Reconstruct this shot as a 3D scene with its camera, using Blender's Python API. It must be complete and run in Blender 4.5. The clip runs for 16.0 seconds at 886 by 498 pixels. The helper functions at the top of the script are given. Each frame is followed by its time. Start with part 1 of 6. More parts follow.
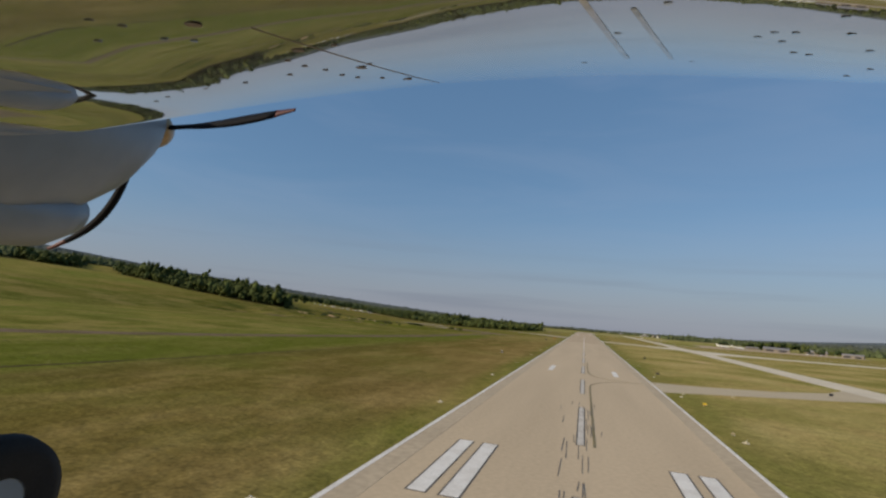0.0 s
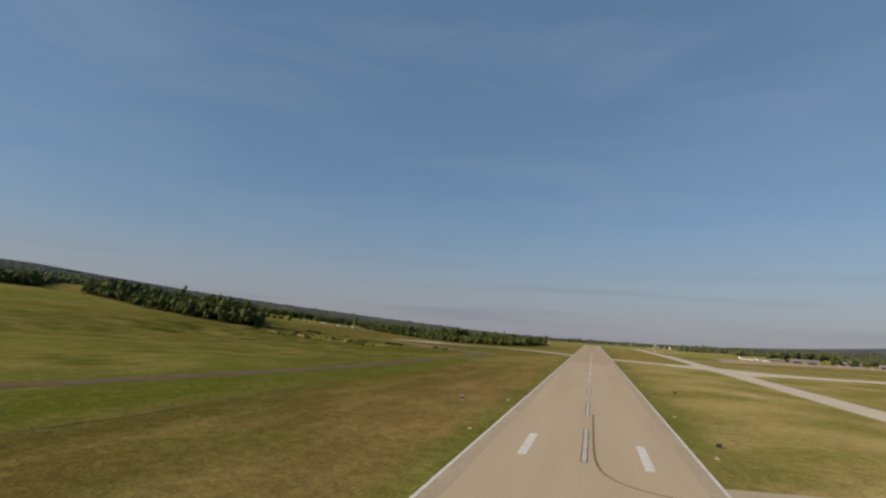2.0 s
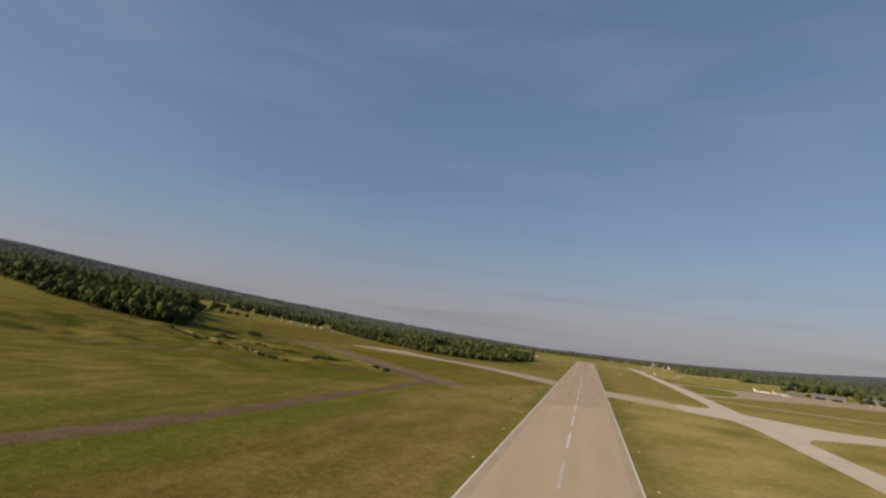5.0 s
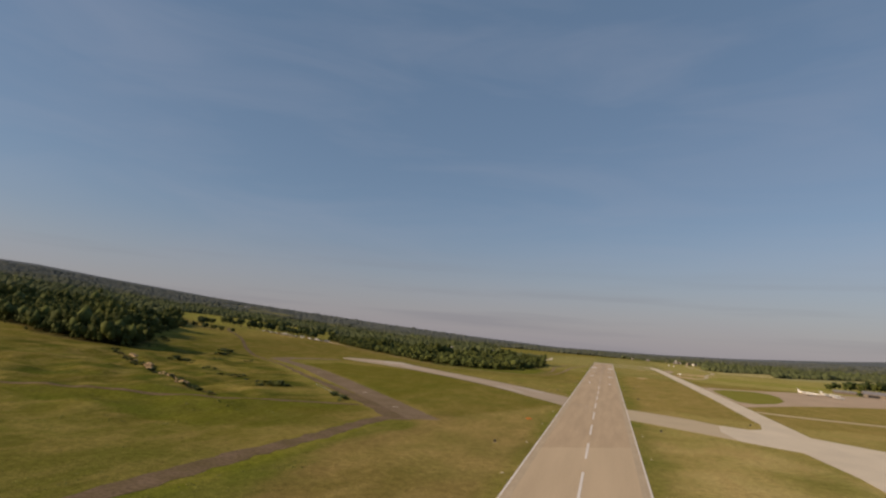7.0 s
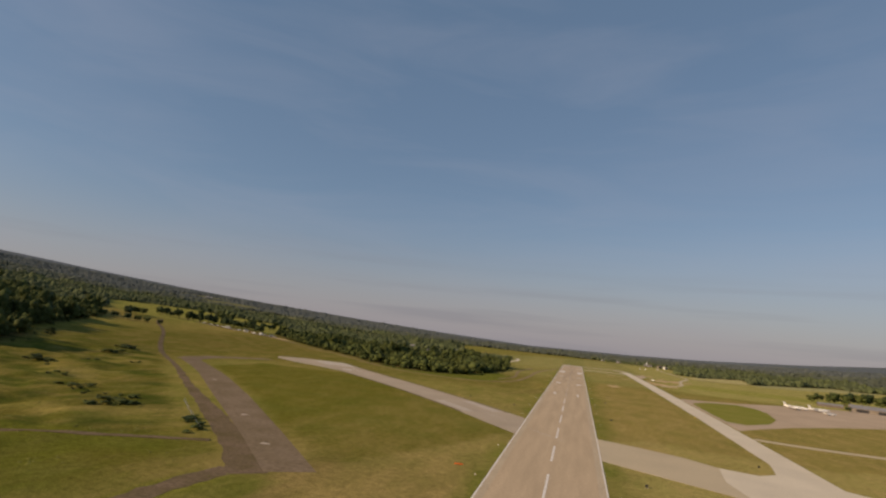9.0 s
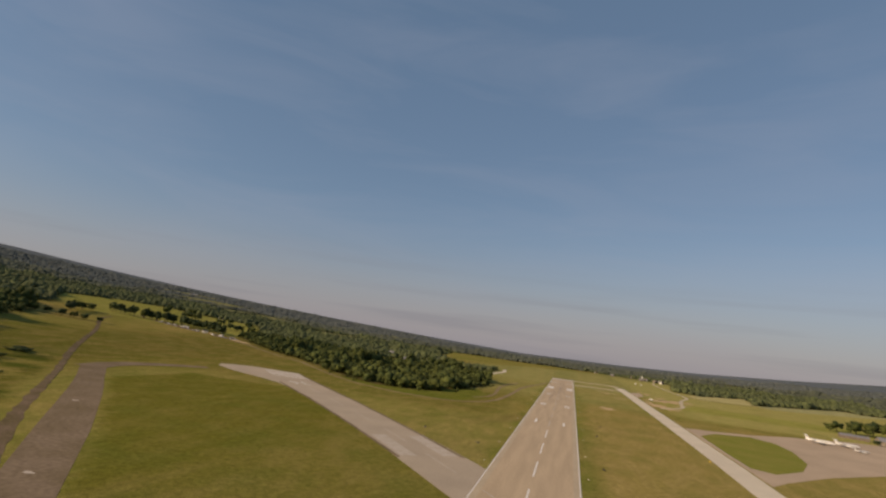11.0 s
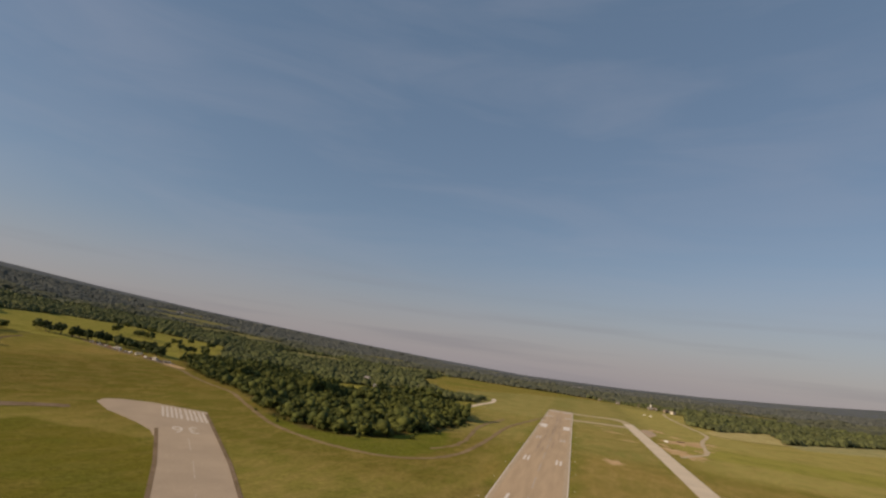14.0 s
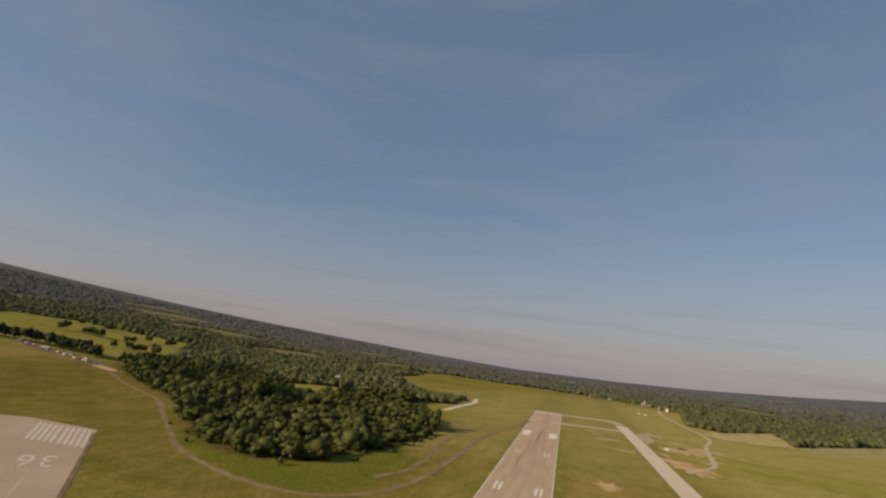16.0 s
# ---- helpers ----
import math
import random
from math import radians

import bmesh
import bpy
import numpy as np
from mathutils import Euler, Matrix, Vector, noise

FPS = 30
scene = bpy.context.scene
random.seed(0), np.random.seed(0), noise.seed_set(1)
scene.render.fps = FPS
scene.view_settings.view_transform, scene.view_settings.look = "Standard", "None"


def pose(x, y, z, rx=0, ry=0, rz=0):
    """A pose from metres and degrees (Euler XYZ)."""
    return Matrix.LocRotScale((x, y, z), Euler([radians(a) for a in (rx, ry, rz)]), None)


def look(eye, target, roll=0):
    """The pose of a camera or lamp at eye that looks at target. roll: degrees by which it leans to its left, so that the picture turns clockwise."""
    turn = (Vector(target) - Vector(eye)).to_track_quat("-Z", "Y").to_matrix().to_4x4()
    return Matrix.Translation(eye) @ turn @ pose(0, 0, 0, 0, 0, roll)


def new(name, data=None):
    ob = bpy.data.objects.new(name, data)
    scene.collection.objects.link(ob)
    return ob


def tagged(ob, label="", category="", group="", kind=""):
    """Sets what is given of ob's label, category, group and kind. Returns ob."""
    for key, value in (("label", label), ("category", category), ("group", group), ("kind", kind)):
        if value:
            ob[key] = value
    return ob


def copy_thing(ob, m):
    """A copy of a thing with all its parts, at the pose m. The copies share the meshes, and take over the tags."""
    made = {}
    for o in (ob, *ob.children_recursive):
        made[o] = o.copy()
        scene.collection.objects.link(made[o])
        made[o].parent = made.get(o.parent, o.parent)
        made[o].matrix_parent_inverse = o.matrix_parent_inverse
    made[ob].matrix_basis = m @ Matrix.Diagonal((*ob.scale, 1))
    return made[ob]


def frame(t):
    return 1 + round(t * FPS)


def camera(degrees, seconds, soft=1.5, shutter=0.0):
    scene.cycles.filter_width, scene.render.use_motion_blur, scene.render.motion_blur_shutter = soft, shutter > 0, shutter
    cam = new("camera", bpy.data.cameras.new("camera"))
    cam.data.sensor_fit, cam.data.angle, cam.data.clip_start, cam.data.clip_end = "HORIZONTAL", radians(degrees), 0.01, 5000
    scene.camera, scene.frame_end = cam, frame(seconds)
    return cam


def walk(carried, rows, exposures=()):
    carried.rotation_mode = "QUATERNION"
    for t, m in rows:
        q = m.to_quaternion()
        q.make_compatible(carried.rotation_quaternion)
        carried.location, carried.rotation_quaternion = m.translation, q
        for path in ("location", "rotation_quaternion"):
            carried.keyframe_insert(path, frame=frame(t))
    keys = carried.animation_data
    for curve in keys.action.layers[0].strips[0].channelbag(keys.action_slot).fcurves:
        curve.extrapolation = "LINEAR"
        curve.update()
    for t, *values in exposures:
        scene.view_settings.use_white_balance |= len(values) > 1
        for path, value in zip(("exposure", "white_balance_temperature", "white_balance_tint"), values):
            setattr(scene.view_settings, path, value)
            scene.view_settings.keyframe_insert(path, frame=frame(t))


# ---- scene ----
# ---- camera and flight path ----
cam = camera(81.62, 16.0, soft=2.4)
ROWS = [
    (0, -0.23, -50.12, 17.07, 15.33, 7.32, -4.96),
    (0.5, -0.01, -26.33, 18.71, 15.89, 7.35, -5.10),
    (1, 0.39, -2.55, 20.28, 16.66, 7.46, -5.99),
    (1.5, 0.94, 21.36, 21.77, 17.12, 8.36, -4.02),
    (2, 1.10, 45.60, 23.63, 16.09, 8.71, -3.85),
    (2.5, 1.39, 69.83, 25.48, 15.74, 8.34, -4.70),
    (3, 1.89, 93.90, 27.38, 15.81, 8.88, -6.51),
    (3.5, 2.60, 117.78, 29.42, 15.69, 9.03, -9.08),
    (4, 3.41, 141.44, 31.77, 15.38, 9.24, -8.02),
    (6.5, 6.75, 259.02, 45.38, 16.96, 8.92, -5.28),
    (7, 7.19, 284.39, 47.26, 17.48, 9.22, -4.51),
    (7.5, 7.76, 310.04, 49.19, 16.76, 8.75, -5.31),
    (8, 8.17, 335.73, 50.93, 16.42, 9.42, -2.38),
    (8.5, 8.38, 361.40, 52.48, 16.58, 8.49, -4.86),
    (9, 8.49, 387.09, 53.91, 14.52, 9.02, -5.76),
    (11.5, 14.62, 514.34, 64.52, 13.91, 10.13, -7.50),
    (12, 15.95, 540.36, 66.60, 13.77, 11.30, -7.03),
    (12.5, 17.28, 566.42, 68.65, 13.39, 12.21, -5.38),
    (13, 18.65, 592.54, 70.80, 14.32, 11.62, -8.14),
    (13.5, 20.00, 618.68, 72.98, 14.54, 11.99, -7.54),
    (14, 21.31, 644.77, 75.14, 14.20, 11.77, -7.69),
    (14.5, 22.54, 670.76, 77.29, 14.22, 11.49, -7.85),
    (15, 23.65, 696.64, 79.40, 14.03, 11.33, -7.70),
    (15.5, 24.66, 722.36, 81.46, 13.56, 11.47, -7.22),
    (16, 25.61, 747.98, 83.49, 13.36, 11.25, -7.21),
]
SCALE = 0.755
walk(cam, [(t, pose(x * SCALE, y * SCALE, z * SCALE, 90 + pitch, roll, yaw)) for t, x, y, z, yaw, pitch, roll in ROWS],
     exposures=[(0.0, 0.0, 6350, 10), (1.0, 0.0, 6650, 11), (3.0, 0.0, 6900, 13), (7.0, 0.0, 7600, 19), (11.5, 0.0, 7750, 19), (16.0, 0.0, 8050, 20)])

# ---- world, sun ----
SUN_ELEVATION = 24.0
SUN_FROM = Vector((-0.80, -0.60, math.tan(radians(SUN_ELEVATION)))).normalized()
SKY_STRENGTH, SUN_STRENGTH = 0.10, 4.6

world = bpy.data.worlds.new("sky")
scene.world = world
world.use_nodes = True
wt = world.node_tree
wt.nodes.clear()


def wnode(kind, **kw):
    n = wt.nodes.new(kind)
    for k, v in kw.items():
        setattr(n, k, v)
    return n


sky = wnode("ShaderNodeTexSky", sky_type="NISHITA", sun_disc=False)
sky.sun_elevation, sky.sun_rotation = radians(SUN_ELEVATION), math.atan2(-0.80, -0.60)
sky.altitude, sky.air_density, sky.dust_density, sky.ozone_density = 100, 1.0, 0.5, 2.2
w_out = wnode("ShaderNodeOutputWorld")
w_bg = wnode("ShaderNodeBackground")
w_bg.inputs["Strength"].default_value = SKY_STRENGTH
# thin streaks of high cirrus over the whole sky
w_co = wnode("ShaderNodeTexCoord")
w_map = wnode("ShaderNodeMapping")
w_map.inputs["Rotation"].default_value = (0.0, radians(14), radians(24))
w_map.inputs["Scale"].default_value = (1.0, 1.6, 6.0)
w_noise = wnode("ShaderNodeTexNoise")
w_noise.inputs["Scale"].default_value, w_noise.inputs["Detail"].default_value = 1.9, 7.0
w_noise.inputs["Roughness"].default_value, w_noise.inputs["Distortion"].default_value = 0.55, 0.6
w_ramp = wnode("ShaderNodeMapRange")
w_ramp.inputs[1].default_value, w_ramp.inputs[2].default_value = 0.42, 0.80
w_ramp.inputs[3].default_value, w_ramp.inputs[4].default_value = 0.0, 0.22
w_mix = wnode("ShaderNodeMix", data_type="RGBA")
w_mix.inputs[7].default_value = (5.2, 5.2, 6.0, 1.0)
wt.links.new(w_co.outputs["Generated"], w_map.inputs["Vector"])
wt.links.new(w_map.outputs["Vector"], w_noise.inputs["Vector"])
wt.links.new(w_noise.outputs["Fac"], w_ramp.inputs[0])
wt.links.new(w_ramp.outputs[0], w_mix.inputs[0])
wt.links.new(sky.outputs["Color"], w_mix.inputs[6])
# whitish lavender haze that thickens towards the horizon all round
w_sep = wnode("ShaderNodeSeparateXYZ")
wt.links.new(w_co.outputs["Generated"], w_sep.inputs[0])
w_h = wnode("ShaderNodeMapRange", interpolation_type="SMOOTHERSTEP")
w_h.inputs[1].default_value, w_h.inputs[2].default_value = -0.10, 0.26
w_h.inputs[3].default_value, w_h.inputs[4].default_value = 0.92, 0.0
wt.links.new(w_sep.outputs["Z"], w_h.inputs[0])
w_haze = wnode("ShaderNodeMix", data_type="RGBA")
w_haze.inputs[7].default_value = (2.78, 2.86, 3.36, 1.0)
wt.links.new(w_h.outputs[0], w_haze.inputs[0])
w_veil = wnode("ShaderNodeMix", data_type="RGBA")
w_veil.inputs[0].default_value = 0.50
w_veil.inputs[7].default_value = (1.10, 2.32, 4.00, 1.0)
wt.links.new(w_mix.outputs[2], w_veil.inputs[6])
wt.links.new(w_veil.outputs[2], w_haze.inputs[6])
# long thin bars of grey stratus low over the horizon
w_map2 = wnode("ShaderNodeMapping")
w_map2.inputs["Scale"].default_value = (1.3, 1.3, 24.0)
w_low = wnode("ShaderNodeTexNoise")
w_low.inputs["Scale"].default_value, w_low.inputs["Detail"].default_value = 1.4, 6.0
wt.links.new(w_co.outputs["Generated"], w_map2.inputs["Vector"])
wt.links.new(w_map2.outputs["Vector"], w_low.inputs["Vector"])
w_l1 = wnode("ShaderNodeMapRange")
w_l1.inputs[1].default_value, w_l1.inputs[2].default_value, w_l1.inputs[4].default_value = 0.52, 0.70, 0.34
wt.links.new(w_low.outputs["Fac"], w_l1.inputs[0])
w_l2 = wnode("ShaderNodeMapRange")
w_l2.inputs[1].default_value, w_l2.inputs[2].default_value = 0.05, 0.16
w_l2.inputs[3].default_value, w_l2.inputs[4].default_value = 1.0, 0.0
wt.links.new(w_sep.outputs["Z"], w_l2.inputs[0])
w_lm = wnode("ShaderNodeMath", operation="MULTIPLY")
wt.links.new(w_l1.outputs[0], w_lm.inputs[0])
wt.links.new(w_l2.outputs[0], w_lm.inputs[1])
w_bar = wnode("ShaderNodeMix", data_type="RGBA")
w_bar.inputs[7].default_value = (1.8, 2.05, 2.6, 1.0)
wt.links.new(w_lm.outputs[0], w_bar.inputs[0])
wt.links.new(w_haze.outputs[2], w_bar.inputs[6])
wt.links.new(w_bar.outputs[2], w_bg.inputs["Color"])
wt.links.new(w_bg.outputs["Background"], w_out.inputs["Surface"])

sun_data = bpy.data.lights.new("sun", "SUN")
sun_data.energy, sun_data.angle, sun_data.color = SUN_STRENGTH, radians(0.53), (1.0, 0.84, 0.62)
sun = new("sun", sun_data)
sun.matrix_world = look(SUN_FROM * 100, (0, 0, 0))


# ---- materials ----
def material(name, base, rough=0.9, spread=0.25, scale=0.5, fine=8.0, bump=0.3, bump_scale=4.0, metal=0.0,
             other=None, amount=0.5, random_amount=0.0, spec=0.3, island=0.0, stretch=None):
    """Base colour with broad stains, fine grain and relief, all in metres."""
    m = bpy.data.materials.new(name)
    m.use_nodes = True
    nt = m.node_tree
    bsdf = nt.nodes["Principled BSDF"]
    bsdf.inputs["Roughness"].default_value, bsdf.inputs["Metallic"].default_value = rough, metal
    bsdf.inputs["Specular IOR Level"].default_value = spec
    geo = nt.nodes.new("ShaderNodeNewGeometry")
    tex = nt.nodes.new("ShaderNodeTexCoord")
    vec = geo.outputs["Position"]
    big = nt.nodes.new("ShaderNodeTexNoise")
    big.inputs["Scale"].default_value, big.inputs["Detail"].default_value = scale, 5.0
    small = nt.nodes.new("ShaderNodeTexNoise")
    small.inputs["Scale"].default_value, small.inputs["Detail"].default_value = fine, 4.0
    if stretch:
        along = nt.nodes.new("ShaderNodeMapping")
        along.inputs["Scale"].default_value = stretch
        nt.links.new(vec, along.inputs["Vector"])
        nt.links.new(along.outputs["Vector"], big.inputs["Vector"])
    else:
        nt.links.new(vec, big.inputs["Vector"])
    nt.links.new(vec, small.inputs["Vector"])
    mix = nt.nodes.new("ShaderNodeMix")
    mix.data_type = "RGBA"
    mix.inputs[6].default_value = (*base, 1)
    mix.inputs[7].default_value = (*(other or [c * 0.6 for c in base]), 1)
    rng = nt.nodes.new("ShaderNodeMapRange")
    rng.inputs[1].default_value, rng.inputs[2].default_value = 0.35, 0.68
    rng.inputs[4].default_value = amount
    nt.links.new(big.outputs["Fac"], rng.inputs[0])
    nt.links.new(rng.outputs[0], mix.inputs[0])
    val = nt.nodes.new("ShaderNodeMapRange")
    val.inputs[1].default_value, val.inputs[2].default_value = 0.3, 0.7
    val.inputs[3].default_value, val.inputs[4].default_value = 1 - spread, 1 + spread
    nt.links.new(small.outputs["Fac"], val.inputs[0])
    fac = val.outputs[0]
    for source, much in (("obj", random_amount), ("isl", island)):
        if much:
            if source == "obj":
                info = nt.nodes.new("ShaderNodeObjectInfo").outputs["Random"]
            else:
                info = geo.outputs["Random Per Island"]
            r2 = nt.nodes.new("ShaderNodeMapRange")
            r2.inputs[3].default_value, r2.inputs[4].default_value = 1 - much, 1 + much
            nt.links.new(info, r2.inputs[0])
            mul = nt.nodes.new("ShaderNodeMath")
            mul.operation = "MULTIPLY"
            nt.links.new(fac, mul.inputs[0])
            nt.links.new(r2.outputs[0], mul.inputs[1])
            fac = mul.outputs[0]
    scl = nt.nodes.new("ShaderNodeVectorMath")
    scl.operation = "SCALE"
    nt.links.new(mix.outputs[2], scl.inputs[0])
    nt.links.new(fac, scl.inputs["Scale"])
    nt.links.new(scl.outputs["Vector"], bsdf.inputs["Base Color"])
    if bump:
        bn = nt.nodes.new("ShaderNodeTexNoise")
        bn.inputs["Scale"].default_value, bn.inputs["Detail"].default_value = bump_scale, 6.0
        bp = nt.nodes.new("ShaderNodeBump")
        bp.inputs["Strength"].default_value, bp.inputs["Distance"].default_value = bump, 0.3 / bump_scale
        nt.links.new(vec, bn.inputs["Vector"])
        nt.links.new(bn.outputs["Fac"], bp.inputs["Height"])
        nt.links.new(bp.outputs["Normal"], bsdf.inputs["Normal"])
    return m


def ground_material():
    """Grassland: the vegetation of each field comes with the ground, tufts, mowing streaks and bare spots on top."""
    m = material("grassland", (0.1, 0.1, 0.03), 0.95, 0.28, 0.02, 2.2, 0.38, 0.6, spec=0.0)
    nt = m.node_tree
    bsdf = nt.nodes["Principled BSDF"]
    geo = nt.nodes["Geometry"]
    veg = nt.nodes.new("ShaderNodeAttribute")
    veg.attribute_name = "vegetation"
    # streaks along the mower's way
    mp = nt.nodes.new("ShaderNodeMapping")
    mp.inputs["Scale"].default_value = (0.11, 0.042, 0.1)
    st = nt.nodes.new("ShaderNodeTexNoise")
    st.inputs["Scale"].default_value, st.inputs["Detail"].default_value, st.inputs["Roughness"].default_value = 1.0, 9.0, 0.62
    nt.links.new(geo.outputs["Position"], mp.inputs["Vector"])
    nt.links.new(mp.outputs["Vector"], st.inputs["Vector"])
    r1 = nt.nodes.new("ShaderNodeMapRange")
    r1.inputs[1].default_value, r1.inputs[2].default_value = 0.44, 0.62
    r1.inputs[4].default_value = 0.80
    nt.links.new(st.outputs["Fac"], r1.inputs[0])
    straw = nt.nodes.new("ShaderNodeMix")
    straw.data_type = "RGBA"
    straw.inputs[7].default_value = (0.365, 0.265, 0.105, 1)
    nt.links.new(veg.outputs["Color"], straw.inputs[6])
    dryness = nt.nodes.new("ShaderNodeMath")
    dryness.operation = "MULTIPLY"
    nt.links.new(r1.outputs[0], dryness.inputs[0])
    nt.links.new(veg.outputs["Alpha"], dryness.inputs[1])
    nt.links.new(dryness.outputs[0], straw.inputs[0])
    # clumps of darker, lusher growth
    cl = nt.nodes.new("ShaderNodeTexNoise")
    cl.inputs["Scale"].default_value, cl.inputs["Detail"].default_value, cl.inputs["Roughness"].default_value = 0.035, 8.0, 0.6
    nt.links.new(geo.outputs["Position"], cl.inputs["Vector"])
    r2 = nt.nodes.new("ShaderNodeMapRange")
    r2.inputs[1].default_value, r2.inputs[2].default_value = 0.46, 0.70
    r2.inputs[4].default_value = 0.55
    nt.links.new(cl.outputs["Fac"], r2.inputs[0])
    lush = nt.nodes.new("ShaderNodeMix")
    lush.data_type = "RGBA"
    lush.inputs[7].default_value = (0.098, 0.118, 0.020, 1)
    nt.links.new(straw.outputs[2], lush.inputs[6])
    moist = nt.nodes.new("ShaderNodeMath")
    moist.operation = "SUBTRACT"
    moist.inputs[0].default_value = 1.15
    nt.links.new(veg.outputs["Alpha"], moist.inputs[1])
    growth = nt.nodes.new("ShaderNodeMath")
    growth.operation = "MULTIPLY"
    nt.links.new(r2.outputs[0], growth.inputs[0])
    nt.links.new(moist.outputs[0], growth.inputs[1])
    nt.links.new(growth.outputs[0], lush.inputs[0])
    # tufts and hollows a step or two across
    tuft = nt.nodes.new("ShaderNodeTexNoise")
    tuft.inputs["Scale"].default_value, tuft.inputs["Detail"].default_value, tuft.inputs["Roughness"].default_value = 0.42, 6.0, 0.68
    nt.links.new(geo.outputs["Position"], tuft.inputs["Vector"])
    r3 = nt.nodes.new("ShaderNodeMapRange")
    r3.inputs[1].default_value, r3.inputs[2].default_value, r3.inputs[3].default_value, r3.inputs[4].default_value = 0.32, 0.68, 0.76, 1.24
    nt.links.new(tuft.outputs["Fac"], r3.inputs[0])
    deep = nt.nodes.new("ShaderNodeVectorMath")
    deep.operation = "SCALE"
    nt.links.new(lush.outputs[2], deep.inputs[0])
    nt.links.new(r3.outputs[0], deep.inputs["Scale"])
    scl = [n for n in nt.nodes if n.type == "VECT_MATH"][0]
    nt.links.new(deep.outputs["Vector"], scl.inputs[0])
    return m


GRASS = ground_material()
ASPHALT = material("weathered_runway_asphalt", (0.480, 0.364, 0.238), 0.9, 0.10, 0.06, 1.2, 0.15, 6.0,
                   other=(0.405, 0.308, 0.200), amount=1.0, stretch=(4.5, 0.35, 1.0))
ASPHALT_NEW = material("lighter_runway_asphalt", (0.530, 0.414, 0.276), 0.9, 0.07, 0.03, 2.0, 0.15, 6.0,
                       other=(0.462, 0.360, 0.238), amount=1.0, stretch=(4.5, 0.35, 1.0))
SHOULDER = material("dark_runway_margin", (0.415, 0.334, 0.230), 0.9, 0.12, 0.08, 1.2, 0.2, 5.0,
                    other=(0.47, 0.378, 0.262), amount=0.9)
CONCRETE = material("pale_taxiway_concrete", (0.63, 0.55, 0.42), 0.85, 0.09, 0.05, 1.5, 0.12, 6.0,
                    other=(0.53, 0.46, 0.35), amount=0.8)
TAXI_TAN = material("tan_taxiway_asphalt", (0.48, 0.395, 0.265), 0.9, 0.1, 0.05, 1.5, 0.12, 6.0,
                    other=(0.42, 0.345, 0.235), amount=0.8)
APRON = material("apron_asphalt", (0.46, 0.355, 0.255), 0.9, 0.12, 0.03, 1.0, 0.12, 6.0, other=(0.38, 0.298, 0.214), amount=0.9, spec=0.03)
OLD = material("abandoned_asphalt", (0.212, 0.160, 0.110), 0.95, 0.22, 0.06, 0.7, 0.4, 3.0, other=(0.155, 0.118, 0.070), amount=0.9, spec=0.03)
DIRT = material("bare_brown_earth", (0.168, 0.122, 0.080), 0.95, 0.25, 0.12, 1.0, 0.5, 3.0, other=(0.112, 0.088, 0.042), amount=0.9, spec=0.03)
CLAY = material("orange_sandy_clay", (0.54, 0.39, 0.225), 0.95, 0.2, 0.06, 0.8, 0.5, 2.0, other=(0.40, 0.275, 0.135), amount=0.9, spec=0.03)
TRACK = material("worn_earth_track", (0.262, 0.200, 0.116), 0.95, 0.2, 0.1, 0.8, 0.4, 2.0, other=(0.165, 0.125, 0.062), amount=0.9, spec=0.03)
TUFT = material("coarse_tufted_grass", (0.150, 0.140, 0.032), 0.95, 0.3, 0.1, 1.5, 0.0, other=(0.100, 0.110, 0.022), amount=0.9, island=0.3, spec=0.1)
ISLAND = material("green_mown_grass", (0.185, 0.195, 0.040), 0.95, 0.2, 0.05, 1.5, 0.1, 2.0, other=(0.24, 0.215, 0.06), amount=0.8, spec=0.0)
DITCH = material("dark_ditch_growth", (0.078, 0.066, 0.024), 0.95, 0.35, 0.3, 1.5, 0.8, 2.0, spec=0.03)
WHITE_LINE = material("worn_white_marking", (0.74, 0.71, 0.66), 0.8, 0.10, 0.5, 4.0, 0.1, 8.0, other=(0.55, 0.50, 0.44), amount=0.6)
FADED_LINE = material("faded_white_marking", (0.60, 0.56, 0.50), 0.85, 0.15, 0.4, 3.0, 0.1, 8.0, other=(0.40, 0.35, 0.29), amount=0.8)
BAR_GREY = material("worn_grey_marking", (0.47, 0.41, 0.34), 0.85, 0.15, 0.3, 3.0, 0.1, 8.0, other=(0.37, 0.30, 0.23), amount=0.8)
BLACK_LINE = material("black_marking_border", (0.060, 0.055, 0.050), 0.85, 0.25, 0.6, 4.0, 0.1, 8.0, other=(0.16, 0.14, 0.115), amount=0.8)
RUBBER = material("tyre_rubber_deposit", (0.125, 0.108, 0.092), 0.85, 0.25, 0.35, 2.0, 0.1, 8.0, other=(0.27, 0.23, 0.19), amount=1.0)
RUBBER_FAINT = material("faint_tyre_rubber", (0.245, 0.185, 0.138), 0.85, 0.2, 0.3, 2.0, 0.1, 8.0, other=(0.34, 0.265, 0.19), amount=1.0)
YELLOW_LINE = material("faded_yellow_line", (0.23, 0.185, 0.085), 0.85, 0.2, 0.4, 3.0, 0.0, other=(0.13, 0.11, 0.07), amount=0.8)
LEAF = material("broadleaf_foliage", (0.078, 0.092, 0.025), 0.75, 0.40, 0.05, 0.9, 0.5, 1.2, other=(0.046, 0.062, 0.020),
                amount=1.0, island=0.24, spec=0.08)
LEAF_DARK = material("dark_foliage", (0.036, 0.056, 0.016), 0.75, 0.35, 0.08, 0.6, 0.0, other=(0.022, 0.036, 0.012),
                     amount=0.9, island=0.30, spec=0.2)
